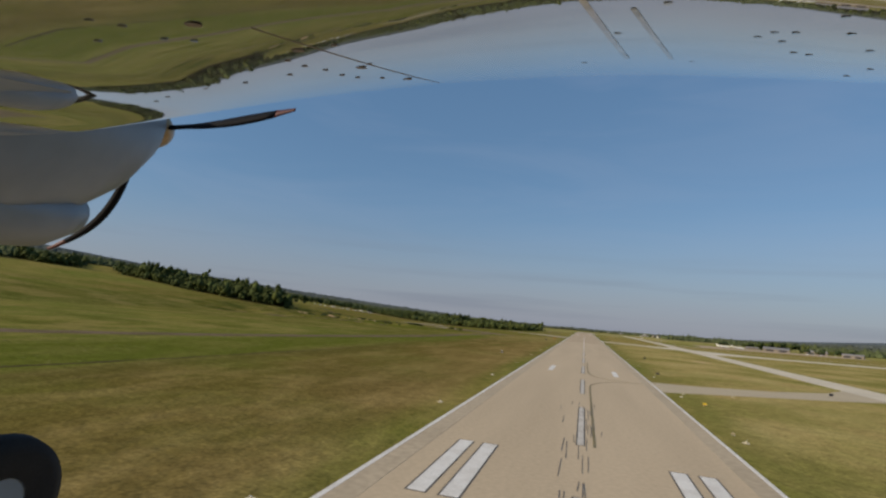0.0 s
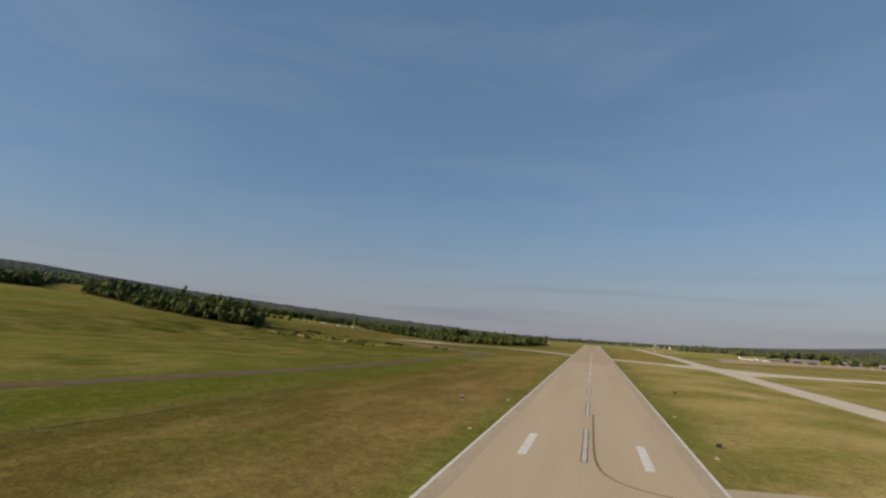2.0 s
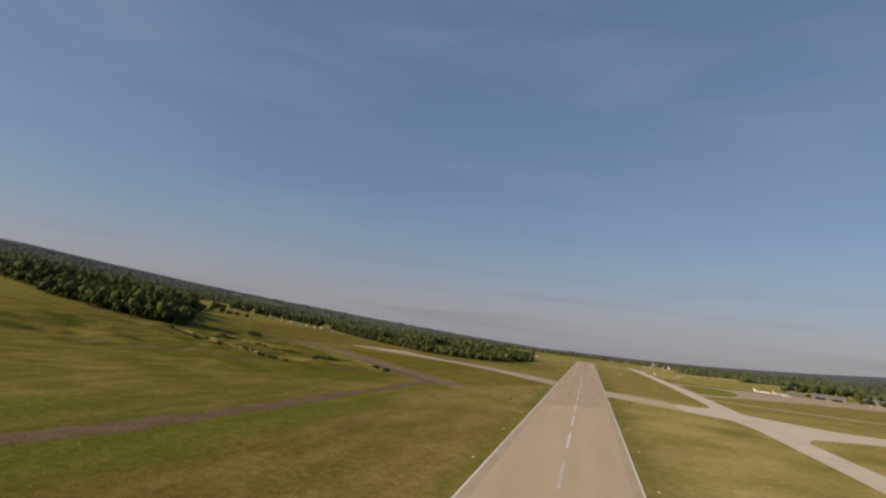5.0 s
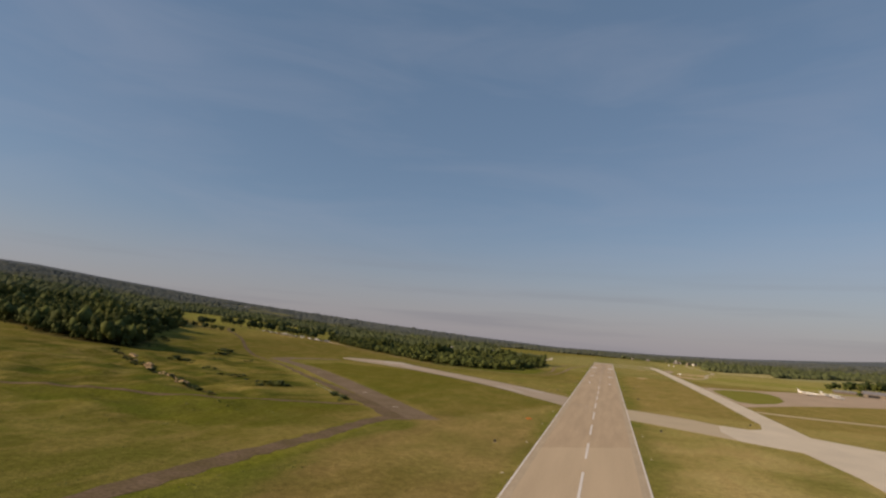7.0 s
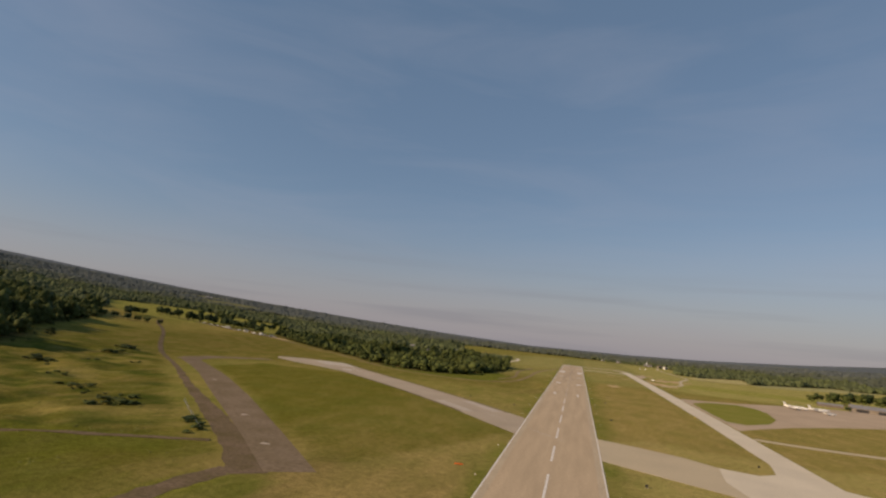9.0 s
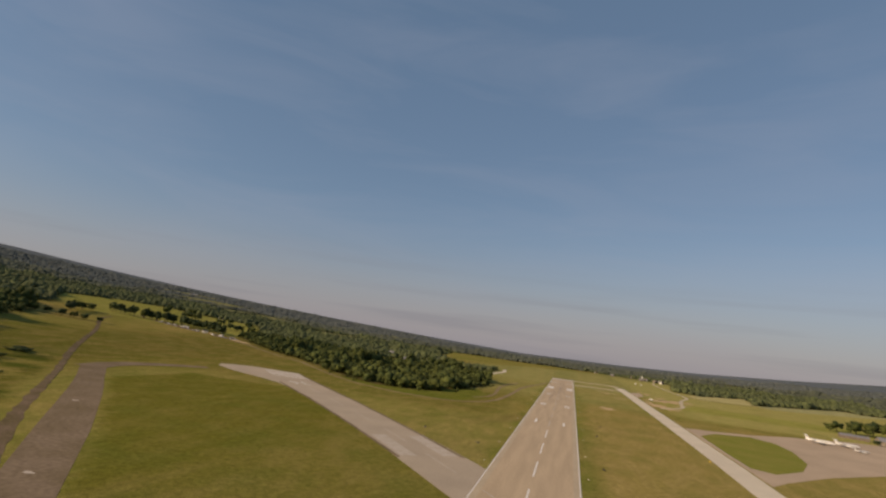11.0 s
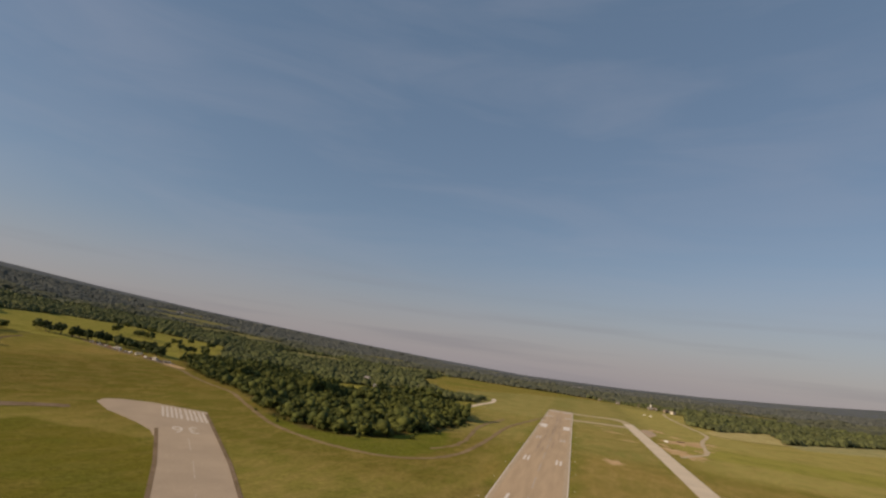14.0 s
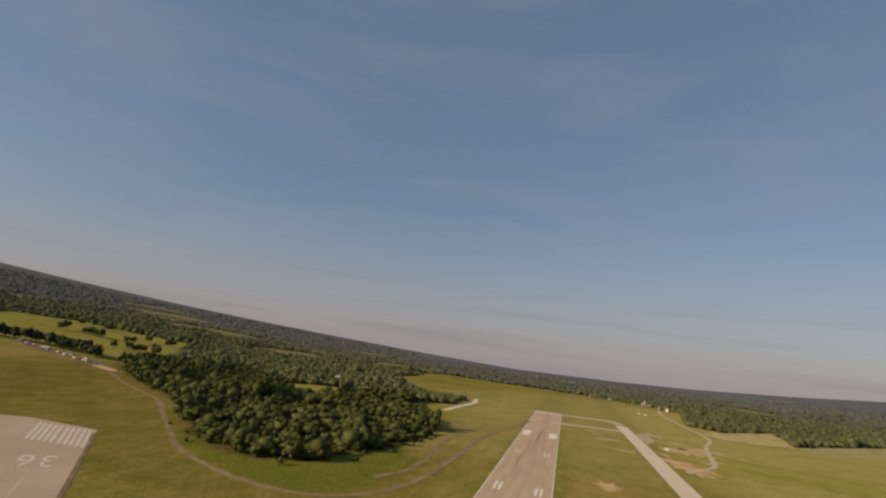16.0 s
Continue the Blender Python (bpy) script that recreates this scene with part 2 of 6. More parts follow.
# haze is mixed into these leaf colours: paler and bluer the farther the wood
LEAF_FAR = material("faintly_hazed_canopy", (0.088, 0.106, 0.043), 0.85, 0.22, 0.02, 0.35, 0.45, 0.45, other=(0.068, 0.080, 0.039),
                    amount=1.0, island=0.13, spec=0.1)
LEAF_HORIZON = material("haze_tinted_canopy", (0.090, 0.100, 0.066), 0.9, 0.18, 0.005, 0.05, 0.0, other=(0.070, 0.080, 0.057),
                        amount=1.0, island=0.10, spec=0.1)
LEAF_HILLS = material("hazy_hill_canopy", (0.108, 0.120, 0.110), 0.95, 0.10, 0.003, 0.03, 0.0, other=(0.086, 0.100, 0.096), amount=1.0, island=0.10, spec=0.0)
PAD_TAN = material("pinkish_tan_runway_asphalt", (0.400, 0.326, 0.240), 0.9, 0.09, 0.05, 1.5, 0.12, 6.0, other=(0.340, 0.278, 0.206), amount=0.9)
BARK = material("grey_brown_bark", (0.11, 0.085, 0.06), 0.9, 0.3, 0.8, 6.0, 0.5, 6.0)
WHITE_PAINT = material("white_paint", (0.80, 0.79, 0.76), 0.35, 0.04, 0.6, 3.0, 0.0, other=(0.68, 0.66, 0.62), amount=0.4, spec=0.5)
ROOF_GREY = material("grey_metal_roof", (0.235, 0.225, 0.225), 0.6, 0.10, 0.3, 3.0, 0.1, 3.0)
ROOF_BROWN = material("brown_shingle_roof", (0.18, 0.145, 0.115), 0.85, 0.2, 0.3, 4.0, 0.2, 5.0)
WALL_TAN = material("tan_siding", (0.25, 0.21, 0.165), 0.8, 0.1, 0.3, 3.0, 0.1, 4.0)
WALL_WHITE = material("white_siding", (0.56, 0.55, 0.52), 0.7, 0.07, 0.3, 3.0, 0.1, 4.0)
DARK = material("dark_paint", (0.030, 0.030, 0.032), 0.6, 0.2, 0.8, 6.0, 0.0)
GLASS_DARK = material("dark_window_glass", (0.03, 0.035, 0.04), 0.12, 0.1, 0.5, 3.0, 0.0, spec=0.6)
ORANGE = material("orange_plastic", (0.75, 0.17, 0.03), 0.5, 0.1, 0.8, 6.0, 0.0)
YELLOW = material("yellow_sign_paint", (0.75, 0.50, 0.04), 0.5, 0.1, 0.8, 6.0, 0.0)
STONE = material("pale_rubble", (0.46, 0.33, 0.19), 0.9, 0.2, 0.4, 2.5, 0.6, 2.0, other=(0.29, 0.20, 0.11), amount=0.9, island=0.15)
STEEL = material("galvanised_steel", (0.52, 0.52, 0.52), 0.4, 0.1, 0.6, 5.0, 0.0, metal=0.7)
CAR_PAINTS = [material("car_paint_" + n, c, 0.3, 0.03, 0.5, 3.0, 0.0, spec=0.6) for n, c in
              (("white", (0.78, 0.78, 0.77)), ("silver", (0.45, 0.46, 0.47)), ("blue", (0.07, 0.12, 0.25)), ("red", (0.32, 0.05, 0.04)))]


# ---- building helpers ----
def mesh_of(bm, name, mat, smooth=False):
    me = bpy.data.meshes.new(name)
    bm.normal_update()
    bm.to_mesh(me)
    bm.free()
    me.materials.append(mat)
    if smooth:
        me.shade_smooth()
    return me


def part(name, bm, mat, parent, label="", smooth=False):
    ob = new(name, mesh_of(bm, name, mat, smooth))
    if parent:
        ob.parent = parent
    if label:
        ob["label"] = label
    return ob


def raw_mesh(name, verts, faces, mat, smooth=False):
    me = bpy.data.meshes.new(name)
    verts = np.asarray(verts, dtype=np.float32)
    faces = np.asarray(faces, dtype=np.int32)
    k = faces.shape[1]
    me.vertices.add(len(verts))
    me.vertices.foreach_set("co", verts.ravel())
    me.loops.add(faces.size)
    me.loops.foreach_set("vertex_index", faces.ravel())
    me.polygons.add(len(faces))
    me.polygons.foreach_set("loop_start", np.arange(0, faces.size, k, dtype=np.int32))
    me.update(calc_edges=True)
    me.materials.append(mat)
    if smooth:
        me.shade_smooth()
    return me


def box(bm, x0, x1, y0, y1, z0, z1, bevel=0.0):
    r = bmesh.ops.create_cube(bm, size=1.0, matrix=Matrix.Translation(((x0 + x1) / 2, (y0 + y1) / 2, (z0 + z1) / 2))
                              @ Matrix.Diagonal((x1 - x0, y1 - y0, z1 - z0, 1)))
    if bevel:
        es = list({e for v in r["verts"] for e in v.link_edges})
        bmesh.ops.bevel(bm, geom=es, offset=bevel, segments=2, affect="EDGES")


def rod(bm, a, b, r0, r1=None, n=10):
    a, b = Vector(a), Vector(b)
    m = Matrix.Translation((a + b) / 2) @ (b - a).to_track_quat("Z", "Y").to_matrix().to_4x4()
    bmesh.ops.create_cone(bm, cap_ends=True, segments=n, radius1=r0, radius2=r0 if r1 is None else r1, depth=(b - a).length, matrix=m)


def rings(bm, sections, n=16, cap=True):
    """A lofted body along y: each section is (y, z, half width, half height)."""
    loops = []
    for y, z, w, h in sections:
        loops.append([bm.verts.new((w * math.cos(2 * math.pi * i / n), y, z + h * math.sin(2 * math.pi * i / n))) for i in range(n)])
    for a, b in zip(loops, loops[1:]):
        for i in range(n):
            bm.faces.new((a[i], a[(i + 1) % n], b[(i + 1) % n], b[i]))
    if cap:
        bm.faces.new(loops[0][::-1])
        bm.faces.new(loops[-1])
    bmesh.ops.recalc_face_normals(bm, faces=bm.faces)


def thing(name, m, label, category, group="", kind=""):
    ob = new(name)
    ob.matrix_world = m
    return tagged(ob, label, category, group, kind)


# ---- lie of the land: a flat airfield, wooded rises on both sides ----
RIM_AZ = [-180, -110, -57, -47, -37, -25, -15, -5, 5, 12, 20, 27, 60, 110, 180]
RIM_EL = [3.0, 3.6, 2.85, 1.95, 1.15, 0.28, -0.35, -0.85, -0.8, -0.6, -0.12, 0.45, 1.8, 3.0, 3.0]


def wave(x, y, s, k=0.0):
    """Soft pseudo-random field from -1 to 1, with features of about s metres."""
    a = np.sin(x / s * 2.1 + 1.7 * np.sin(y / s * 1.3 + k) + k) + np.sin(y / s * 2.3 + 1.9 * np.sin(x / s * 0.9 + 2 * k) + 3 * k)
    return a / 2


def height(x, y):
    x, y = np.asarray(x, float), np.asarray(y, float)
    dx = np.maximum(np.maximum(-420 - x, x - 380), 0)
    dy = np.maximum(np.maximum(-900 - y, y - 1750), 0)
    rim = 50 + 79.4 * np.interp(np.degrees(np.arctan2(x, y - 400)), RIM_AZ, RIM_EL)
    meadow = np.clip((-150 - 0.94 * np.maximum(y - 545, 0) - x) / 40, 0, 1) * np.clip((x + 520) / 60, 0, 1) * np.clip((y - 440) / 60, 0, 1) * np.clip((900 - y) / 60, 0, 1)
    rough = meadow * (1.7 * wave(x, y, 24, 0.6) + 1.1 * wave(x + 0.4 * y, y, 11, 2.2))
    far = np.hypot(dx, dy) / 4000
    return rough + rim * (np.clip(far, 0, 1.2) ** np.interp(np.degrees(np.arctan2(x, y - 400)), [-180, -60, -35, -15, 20, 180], [1.0, 0.92, 1.0, 1.3, 1.35, 1.2]) + np.clip(far - 1.2, 0, 0.9))


def inside(px, py, poly):
    px, py = np.asarray(px, float), np.asarray(py, float)
    res = np.zeros(px.shape, bool)
    for (x0, y0), (x1, y1) in zip(poly, poly[1:] + poly[:1]):
        if y0 != y1:
            res ^= ((y0 > py) != (y1 > py)) & (px < (x1 - x0) * (py - y0) / (y1 - y0) + x0)
    return res


WOOD_LEFT = [(-474, 722), (-506, 688), (-560, 676), (-610, 696), (-680, 698), (-762, 734), (-850, 758), (-944, 798), (-1060, 1000), (-1080, 1180), (-900, 1190), (-760, 1075), (-650, 930), (-593, 845), (-530, 800)]
WOOD_FAR_LEFT = [(-997, 785), (-1006, 600), (-1100, 400), (-2600, 300), (-2600, 1500), (-1700, 1600), (-1250, 1515), (-1145, 1415), (-1020, 1320), (-955, 1262), (-1010, 1180), (-1100, 1050)]
WOOD_BLOCK = [(-574, 1362), (-480, 1288), (-386, 1228), (-300, 1145), (-246, 1086), (-200, 1062), (-160, 1056), (-136, 1078), (-120, 1143), (-98, 1240),
              (-104, 1310), (-150, 1420), (-165, 1500), (-176, 1580), (-150, 1612), (-152, 1712), (-240, 1760), (-330, 1900), (-420, 2000), (-700, 2000), (-760, 1760), (-700, 1560), (-640, 1430)]
WOOD_RIGHT = [(318, 2370), (265, 1990), (265, 1895), (310, 1850), (376, 1930), (462, 2040), (432, 1880), (405, 1772), (512, 1890), (650, 2030), (810, 2140),
              (1000, 2150), (2500, 2200), (4000, 4000), (1500, 4800), (-200, 4800), (-200, 2700), (60, 2600)]
WOOD_BEHIND_APRON = [(520, 1420), (640, 1480), (760, 1500), (1100, 1500), (2600, 1700), (2600, 2100), (900, 1900), (640, 1690)]
WOOD_GAP = [(-870, 725), (-905, 690), (-1330, 1040), (-1290, 1110)]
FARM_FIELD = [(-1250, 1520), (-1145, 1425), (-1018, 1330), (-940, 1300), (-860, 1310), (-800, 1350), (-752, 1415), (-644, 1405), (-660, 1480), (-720, 1640), (-780, 1710), (-880, 1850), (-967, 1980), (-1120, 1940), (-1300, 1930), (-1330, 1760)]
END_FIELD = [(-110, 1320), (-140, 1470), (-180, 1640), (-222, 1780), (-250, 1900), (-190, 2040), (-110, 2220), (40, 2440), (180, 2500), (300, 2400), (330, 2300), (262, 1900), (300, 1790), (300, 1500), (0, 1300)]
CLEARINGS = [(-352, 1490, 62, 100), (-310, 1640, 36, 70), (-165, 1520, 34, 75), (-500, 1985, 90, 26), (-390, 1985, 60, 22), (-300, 1745, 44, 16), (-440, 1760, 50, 18), (-900, 2350, 130, 190), (-1500, 2750, 200, 240),
             (-2200, 3300, 230, 300), (-600, 2700, 120, 230), (-1900, 2900, 120, 200), (-2820, 3840, 200, 320), (-1000, 3450, 150, 300), (700, 3000, 110, 240), (1500, 3100, 160, 240)]


def wooded(x, y):
    far = (y > 1425) & (x < -420) | (x < -1080) & (y > 1050) | (y > 2650) | (x > 700) & (y > 2000)
    far &= wave(x, y, 210, 1.3) + 0.6 * wave(x, y, 90, 0.2) < 0.98
    w = inside(x, y, WOOD_LEFT) | inside(x, y, WOOD_FAR_LEFT) | inside(x, y, WOOD_BLOCK) | inside(x, y, WOOD_RIGHT) | inside(x, y, WOOD_BEHIND_APRON) | far
    w &= ~inside(x, y, FARM_FIELD) & ~(inside(x, y, END_FIELD) & ~inside(x, y, WOOD_BLOCK))
    w &= ~inside(x, y, WOOD_GAP)
    for cx, cy, rx, ry in CLEARINGS:
        w &= ((x - cx) / rx) ** 2 + ((y - cy) / ry) ** 2 > 1
    return w


# ---- ground ----
def spaced(stops):
    out = []
    for a, b, n in stops:
        out += list(np.linspace(a, b, n, endpoint=False))
    return np.array(out + [stops[-1][1]])


GREEN_FIELD = [(-80, 570), (-40, 660), (-26, 705), (-128, 832), (-212, 928), (-325, 918), (-318, 815), (-194, 690), (-121, 612)]


def vegetation(x, y):
    """Colour of the sward, field by field, with haze tinted into the far wooded land."""
    dry, olive, green = np.array((0.285, 0.208, 0.066)), np.array((0.195, 0.178, 0.042)), np.array((0.120, 0.150, 0.024))
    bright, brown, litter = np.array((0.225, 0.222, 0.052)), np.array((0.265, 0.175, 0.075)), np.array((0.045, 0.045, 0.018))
    c = np.tile(np.append(olive, 0.45), (len(x), 1))

    def lay(mask, colour, amount=1.0, straw=0.4):
        w = (np.asarray(mask, float) * amount)[:, None]
        colour = np.broadcast_to(colour, (len(x), 3))
        c[:] = c * (1 - w) + np.column_stack((colour, np.full(len(x), straw))) * w
    soft = lambda v, a, b: np.clip((v - a) / (b - a), 0, 1)
    wob = 14 * wave(x, y, 45, 0.4) + 7 * wave(x, y, 17, 1.9)
    lay(soft(wave(x, y, 130, 0.7), -0.2, 0.7), green, 0.65)
    lay(soft(wave(x, y, 70, 2.3), 0.1, 0.8), dry, 0.6)
    # mown strips beside the runway
    lay(soft(x + 0.4 * wob, -90, -84) * soft(-x, 20, 34) * soft(640 - y + wob, 0, 60), np.array((0.175, 0.120, 0.044)), 0.92, 0.6)
    lay(soft(-x + wob, -105, -92) * soft(x, 20, 32) * soft(640 - y + wob, 0, 80), np.array((0.31, 0.245, 0.088)), 0.8, 0.9)
    lay(soft(wave(x, y * 0.5, 26, 5.1), 0.2, 0.8) * (np.abs(x) < 95) * (y < 1000), np.where(x[:, None] < 0, brown * 0.62, brown * 1.2), 0.55)
    lay((np.abs(x) < 30), green * 1.1, 0.28, 0.2)
    lay(soft(-x + 0.3 * wob, 82, 88) * soft(x + 104, 0, 3) * (y < 330), np.array((0.105, 0.080, 0.032)), 0.8, 0.2)
    # lush band between ditch and earth road, and meadow beyond
    lay(soft(-x + 0.25 * wob, 98, 103) * soft(x + 170, 0, 20) * (y < 430), np.array((0.098, 0.120, 0.018)), 0.97, 0.15)
    lay(soft(-x, 135, 150) * soft(330 - y + wob, 0, 60) * soft(wave(x, y, 60, 1.0), -1.2, 0.3), np.array((0.140, 0.158, 0.034)), 0.9, 0.3)
    lay(soft(-x + 0.3 * wob, 114, 122) * soft(y + wob, 270, 330) * soft(480 - y, 0, 30) * soft(x + 560, 0, 60), np.array((0.128, 0.124, 0.030)), 0.8, 0.3)
    rough = soft(-x + 0.3 * wob, 150, 175) * soft(y, -150, -60) * soft(470 - y, 0, 60)
    lay(rough * soft(wave(x * 0.55, y, 19, 2.6) + 0.6 * wave(x, y, 8, 0.5), 0.1, 0.7), np.array((0.072, 0.088, 0.016)), 0.7, 0.1)
    lay(rough * soft(wave(x * 0.55, y, 24, 5.2) + 0.6 * wave(x, y, 9, 3.5), 0.2, 0.9), np.array((0.235, 0.200, 0.066)), 0.65, 0.6)
    meadow = soft(-x - 0.94 * np.maximum(y - 545, 0) - 30 * (y < 545) + 0.3 * wob, 118, 130) * soft(y, 440, 480) * soft(920 - y, 0, 60) * soft(x + 560, 0, 60)
    lay(meadow, np.array((0.108, 0.100, 0.020)), 0.9, 0.35)
    lay(meadow * soft(wave(x * 0.6 - y * 0.3, y, 21, 3.1) + 0.7 * wave(x, y, 9, 1.0), -0.1, 0.5), np.array((0.046, 0.066, 0.012)), 0.92, 0.05)
    lay(meadow * soft(wave(x * 0.6 - y * 0.3, y, 27, 0.2) + 0.6 * wave(x, y, 10, 4.0), 0.2, 0.8), np.array((0.215, 0.185, 0.050)), 0.8, 0.5)
    lay(inside(x + 0.2 * wob, y, GREEN_FIELD), np.array((0.136, 0.128, 0.022)), 0.9, 0.1)
    lay(inside(x, y + 0.3 * wob, [(-112, 505), (-112, 560), (-136, 575), (-260, 540), (-300, 480), (-160, 470)]), np.array((0.108, 0.116, 0.018)), 0.95, 0.05)
    lay(soft(x, 32, 45) * soft(112 - x, 0, 10) * soft(y, 640, 760) * soft(wave(x, y, 50, 3.0), -0.6, 0.4), dry, 0.7)
    lay(soft(-x, 30, 45) * soft(y, 900, 1000) * soft(1350 - y, 0, 100) * (x > -400), np.array((0.248, 0.220, 0.066)), 0.62)
    lay(soft(-x, 360, 420) * soft(y, 950, 1050) * soft(1480 - y, 0, 80), dry, 0.35)
    # pasture beyond the apron and past the runway's end
    lay(soft(x, 140, 170) * soft(y + 0.3 * wob, 1180, 1240), bright * np.array((1.1, 0.95, 1.0)), 0.75)
    lay(inside(x, y, END_FIELD) & (y > 1500), np.array((0.245, 0.240, 0.088)), 0.75)
    lay(inside(x, y, FARM_FIELD), bright * 1.1, 0.85)
    lay(soft(x, 170, 200) * soft(y, 640, 680) * soft(1000 - y, 0, 40), bright * 0.75, 0.5)
    # clearings; the far ones are paled by haze put into their colour
    for cx, cy, rx, ry in CLEARINGS:
        lay(((x - cx) / rx) ** 2 + ((y - cy) / ry) ** 2 < 1.3, bright if cy < 1900 else np.array((0.165, 0.172, 0.085)), 0.9)
    lay(soft(-x, 24, 60) * soft(1500 - y, 0, 100) * soft(x + 700, 0, 100) * (1 - 0.6 * soft(-x + 0.3 * wob, 92, 102) * soft(500 - y, 0, 60)) * (1 - 0.75 * meadow) * (1 - 0.75 * soft(y, 540, 660) * soft(980 - y, 0, 60) * soft(x + 400, 0, 80)), np.array((0.112, 0.098, 0.019)), 0.62, 0.3)
    lay(soft(x, 24, 40) * soft(1200 - y, 0, 80), np.where(y[:, None] + wob[:, None] > 730, np.array((0.285, 0.222, 0.074)), np.array((0.37, 0.305, 0.110))), 0.62, 0.7)
    verge = soft(x, 27, 33) * soft(640 - y, 0, 60) * soft(420 - x, 0, 40)
    lay(verge * soft(wave(x, y * 0.8, 21, 7.3) + 0.4 * wave(x, y, 9, 2.0), 0.05, 0.7), np.array((0.43, 0.34, 0.140)), 0.75, 0.9)
    lay(verge * soft(-wave(x, y * 0.8, 21, 7.3) - 0.4 * wave(x, y, 9, 2.0), 0.10, 0.8), np.array((0.215, 0.195, 0.050)), 0.70, 0.25)
    lay(soft(x, 130, 170) * soft(y + 0.3 * wob, 1190, 1240) * soft(2300 - y, 0, 60), np.array((0.345, 0.312, 0.104)), 0.8, 0.45)
    # pale hay fields in front of the far wood
    lay(inside(x, y, [(262, 1760), (277, 1695), (325, 1712), (398, 1750), (420, 1790), (480, 2060), (411, 1960), (310, 1870)]), np.array((0.440, 0.390, 0.185)), 0.9, 0.5)
    lay(inside(x, y, [(405, 1700), (562, 1815), (760, 1960), (820, 2160), (640, 2040), (500, 1900), (405, 1790)]), np.array((0.330, 0.325, 0.165)), 0.85, 0.4)
    lay(soft(np.abs(x), 22, 30) * soft(135 - np.abs(x), 0, 30) * soft(y, 1150, 1250) * soft(2300 - y, 0, 60), np.array((0.290, 0.265, 0.094)), 0.6, 0.5)
    lay(soft(x, 150, 190) * soft(y + 0.3 * wob, 1330, 1350) * soft(1480 - y, 0, 40), np.array((0.225, 0.245, 0.040)), 0.5, 0.1)
    lay(soft(x, 20, 24) * soft(36 - x, 0, 7) * (y < 900), np.array((0.165, 0.162, 0.040)), 0.6, 0.2)
    strip = soft(-x, 27, 33) * soft(x + 104 - 34 * soft(-y, -230, -130), 0, 22)
    lay(strip * soft(y + wob, 20, 160) * soft(470 - y + wob, 0, 80) * soft(x + 85, 0, 55), np.array((0.262, 0.182, 0.066)), 0.55, 0.5)
    lay(strip * soft(y, -100, 0) * soft(400 - y + wob, 0, 60) * soft(-x + 0.4 * wob, 45, 65), np.array((0.150, 0.108, 0.032)), 0.55, 0.25)
    lay(soft(-x, 25, 31) * soft(x + 140, 0, 40) * soft(y + wob, 390, 480) * soft(900 - y, 0, 120) * (1 - 0.7 * inside(x, y, GREEN_FIELD)), np.array((0.270, 0.212, 0.074)), 0.72, 0.5)
    lay(soft(y + wob, 560, 680) * soft(980 - y, 0, 80) * soft(-x, 25, 31) * soft(x + 420, 0, 80) * (1 - inside(x, y, GREEN_FIELD)) * (1 - meadow), np.array((0.225, 0.205, 0.058)), 0.5, 0.4)
    lay(inside(x, y, [(-260, 1092), (-222, 1052), (-183, 1030), (-140, 1015), (-104, 1016), (-86, 1040), (-84, 1120), (-96, 1180), (-120, 1143), (-136, 1078), (-160, 1056), (-200, 1062), (-246, 1086)]), np.array((0.120, 0.135, 0.022)), 0.9, 0.1)
    # rank growth and a bare brown band between the earth road and the mown strip
    lay(soft(-x + 0.5 * wob, 84, 90) * soft(x + 112, 0, 6) * soft(y, 200, 300) * soft(560 - y, 0, 20), np.array((0.112, 0.124, 0.022)), 0.85, 0.15)
    lay(soft(-x + 0.5 * wob, 70, 80) * soft(x - 0.5 * wob + 92, 0, 6) * soft(y, 300, 380) * soft(600 - y, 0, 20), np.array((0.185, 0.132, 0.052)), 0.5, 0.3)
    lay(soft(-x, 98, 101) * soft(x + 112, 0, 3) * soft(y, 380, 420) * soft(550 - y, 0, 20), np.array((0.150, 0.160, 0.020)), 0.85, 0.3)
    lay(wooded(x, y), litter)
    # haze painted into the wooded ground, paler and bluer with distance
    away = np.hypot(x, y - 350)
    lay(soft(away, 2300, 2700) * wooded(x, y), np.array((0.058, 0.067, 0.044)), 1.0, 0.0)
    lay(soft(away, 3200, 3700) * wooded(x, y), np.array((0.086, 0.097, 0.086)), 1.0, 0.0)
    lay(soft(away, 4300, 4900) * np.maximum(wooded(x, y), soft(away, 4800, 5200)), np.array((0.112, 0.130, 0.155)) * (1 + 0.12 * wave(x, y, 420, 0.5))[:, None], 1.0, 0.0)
    return c


gx = spaced([(-9000, -5000, 4), (-5000, -2000, 20), (-2000, -700, 52), (-700, -420, 28), (-420, 380, 134), (380, 800, 42), (800, 2000, 40), (2000, 5000, 20), (5000, 9000, 4)])
gy = spaced([(-5000, -1000, 10), (-1000, -100, 12), (-100, 1300, 200), (1300, 2200, 90), (2200, 5000, 60), (5000, 9000, 4)])
GX, GY = np.meshgrid(gx, gy, indexing="xy")
gz = height(GX, GY)
gv = np.stack([GX, GY, gz], -1).reshape(-1, 3)
ia = np.arange(len(gy) * len(gx)).reshape(len(gy), len(gx))
gf = np.stack([ia[:-1, :-1], ia[:-1, 1:], ia[1:, 1:], ia[1:, :-1]], -1).reshape(-1, 4)
ground_mesh = raw_mesh("ground", gv, gf, GRASS, smooth=True)
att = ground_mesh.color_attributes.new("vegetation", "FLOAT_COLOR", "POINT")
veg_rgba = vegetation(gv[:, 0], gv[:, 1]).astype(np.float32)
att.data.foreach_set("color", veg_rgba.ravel())
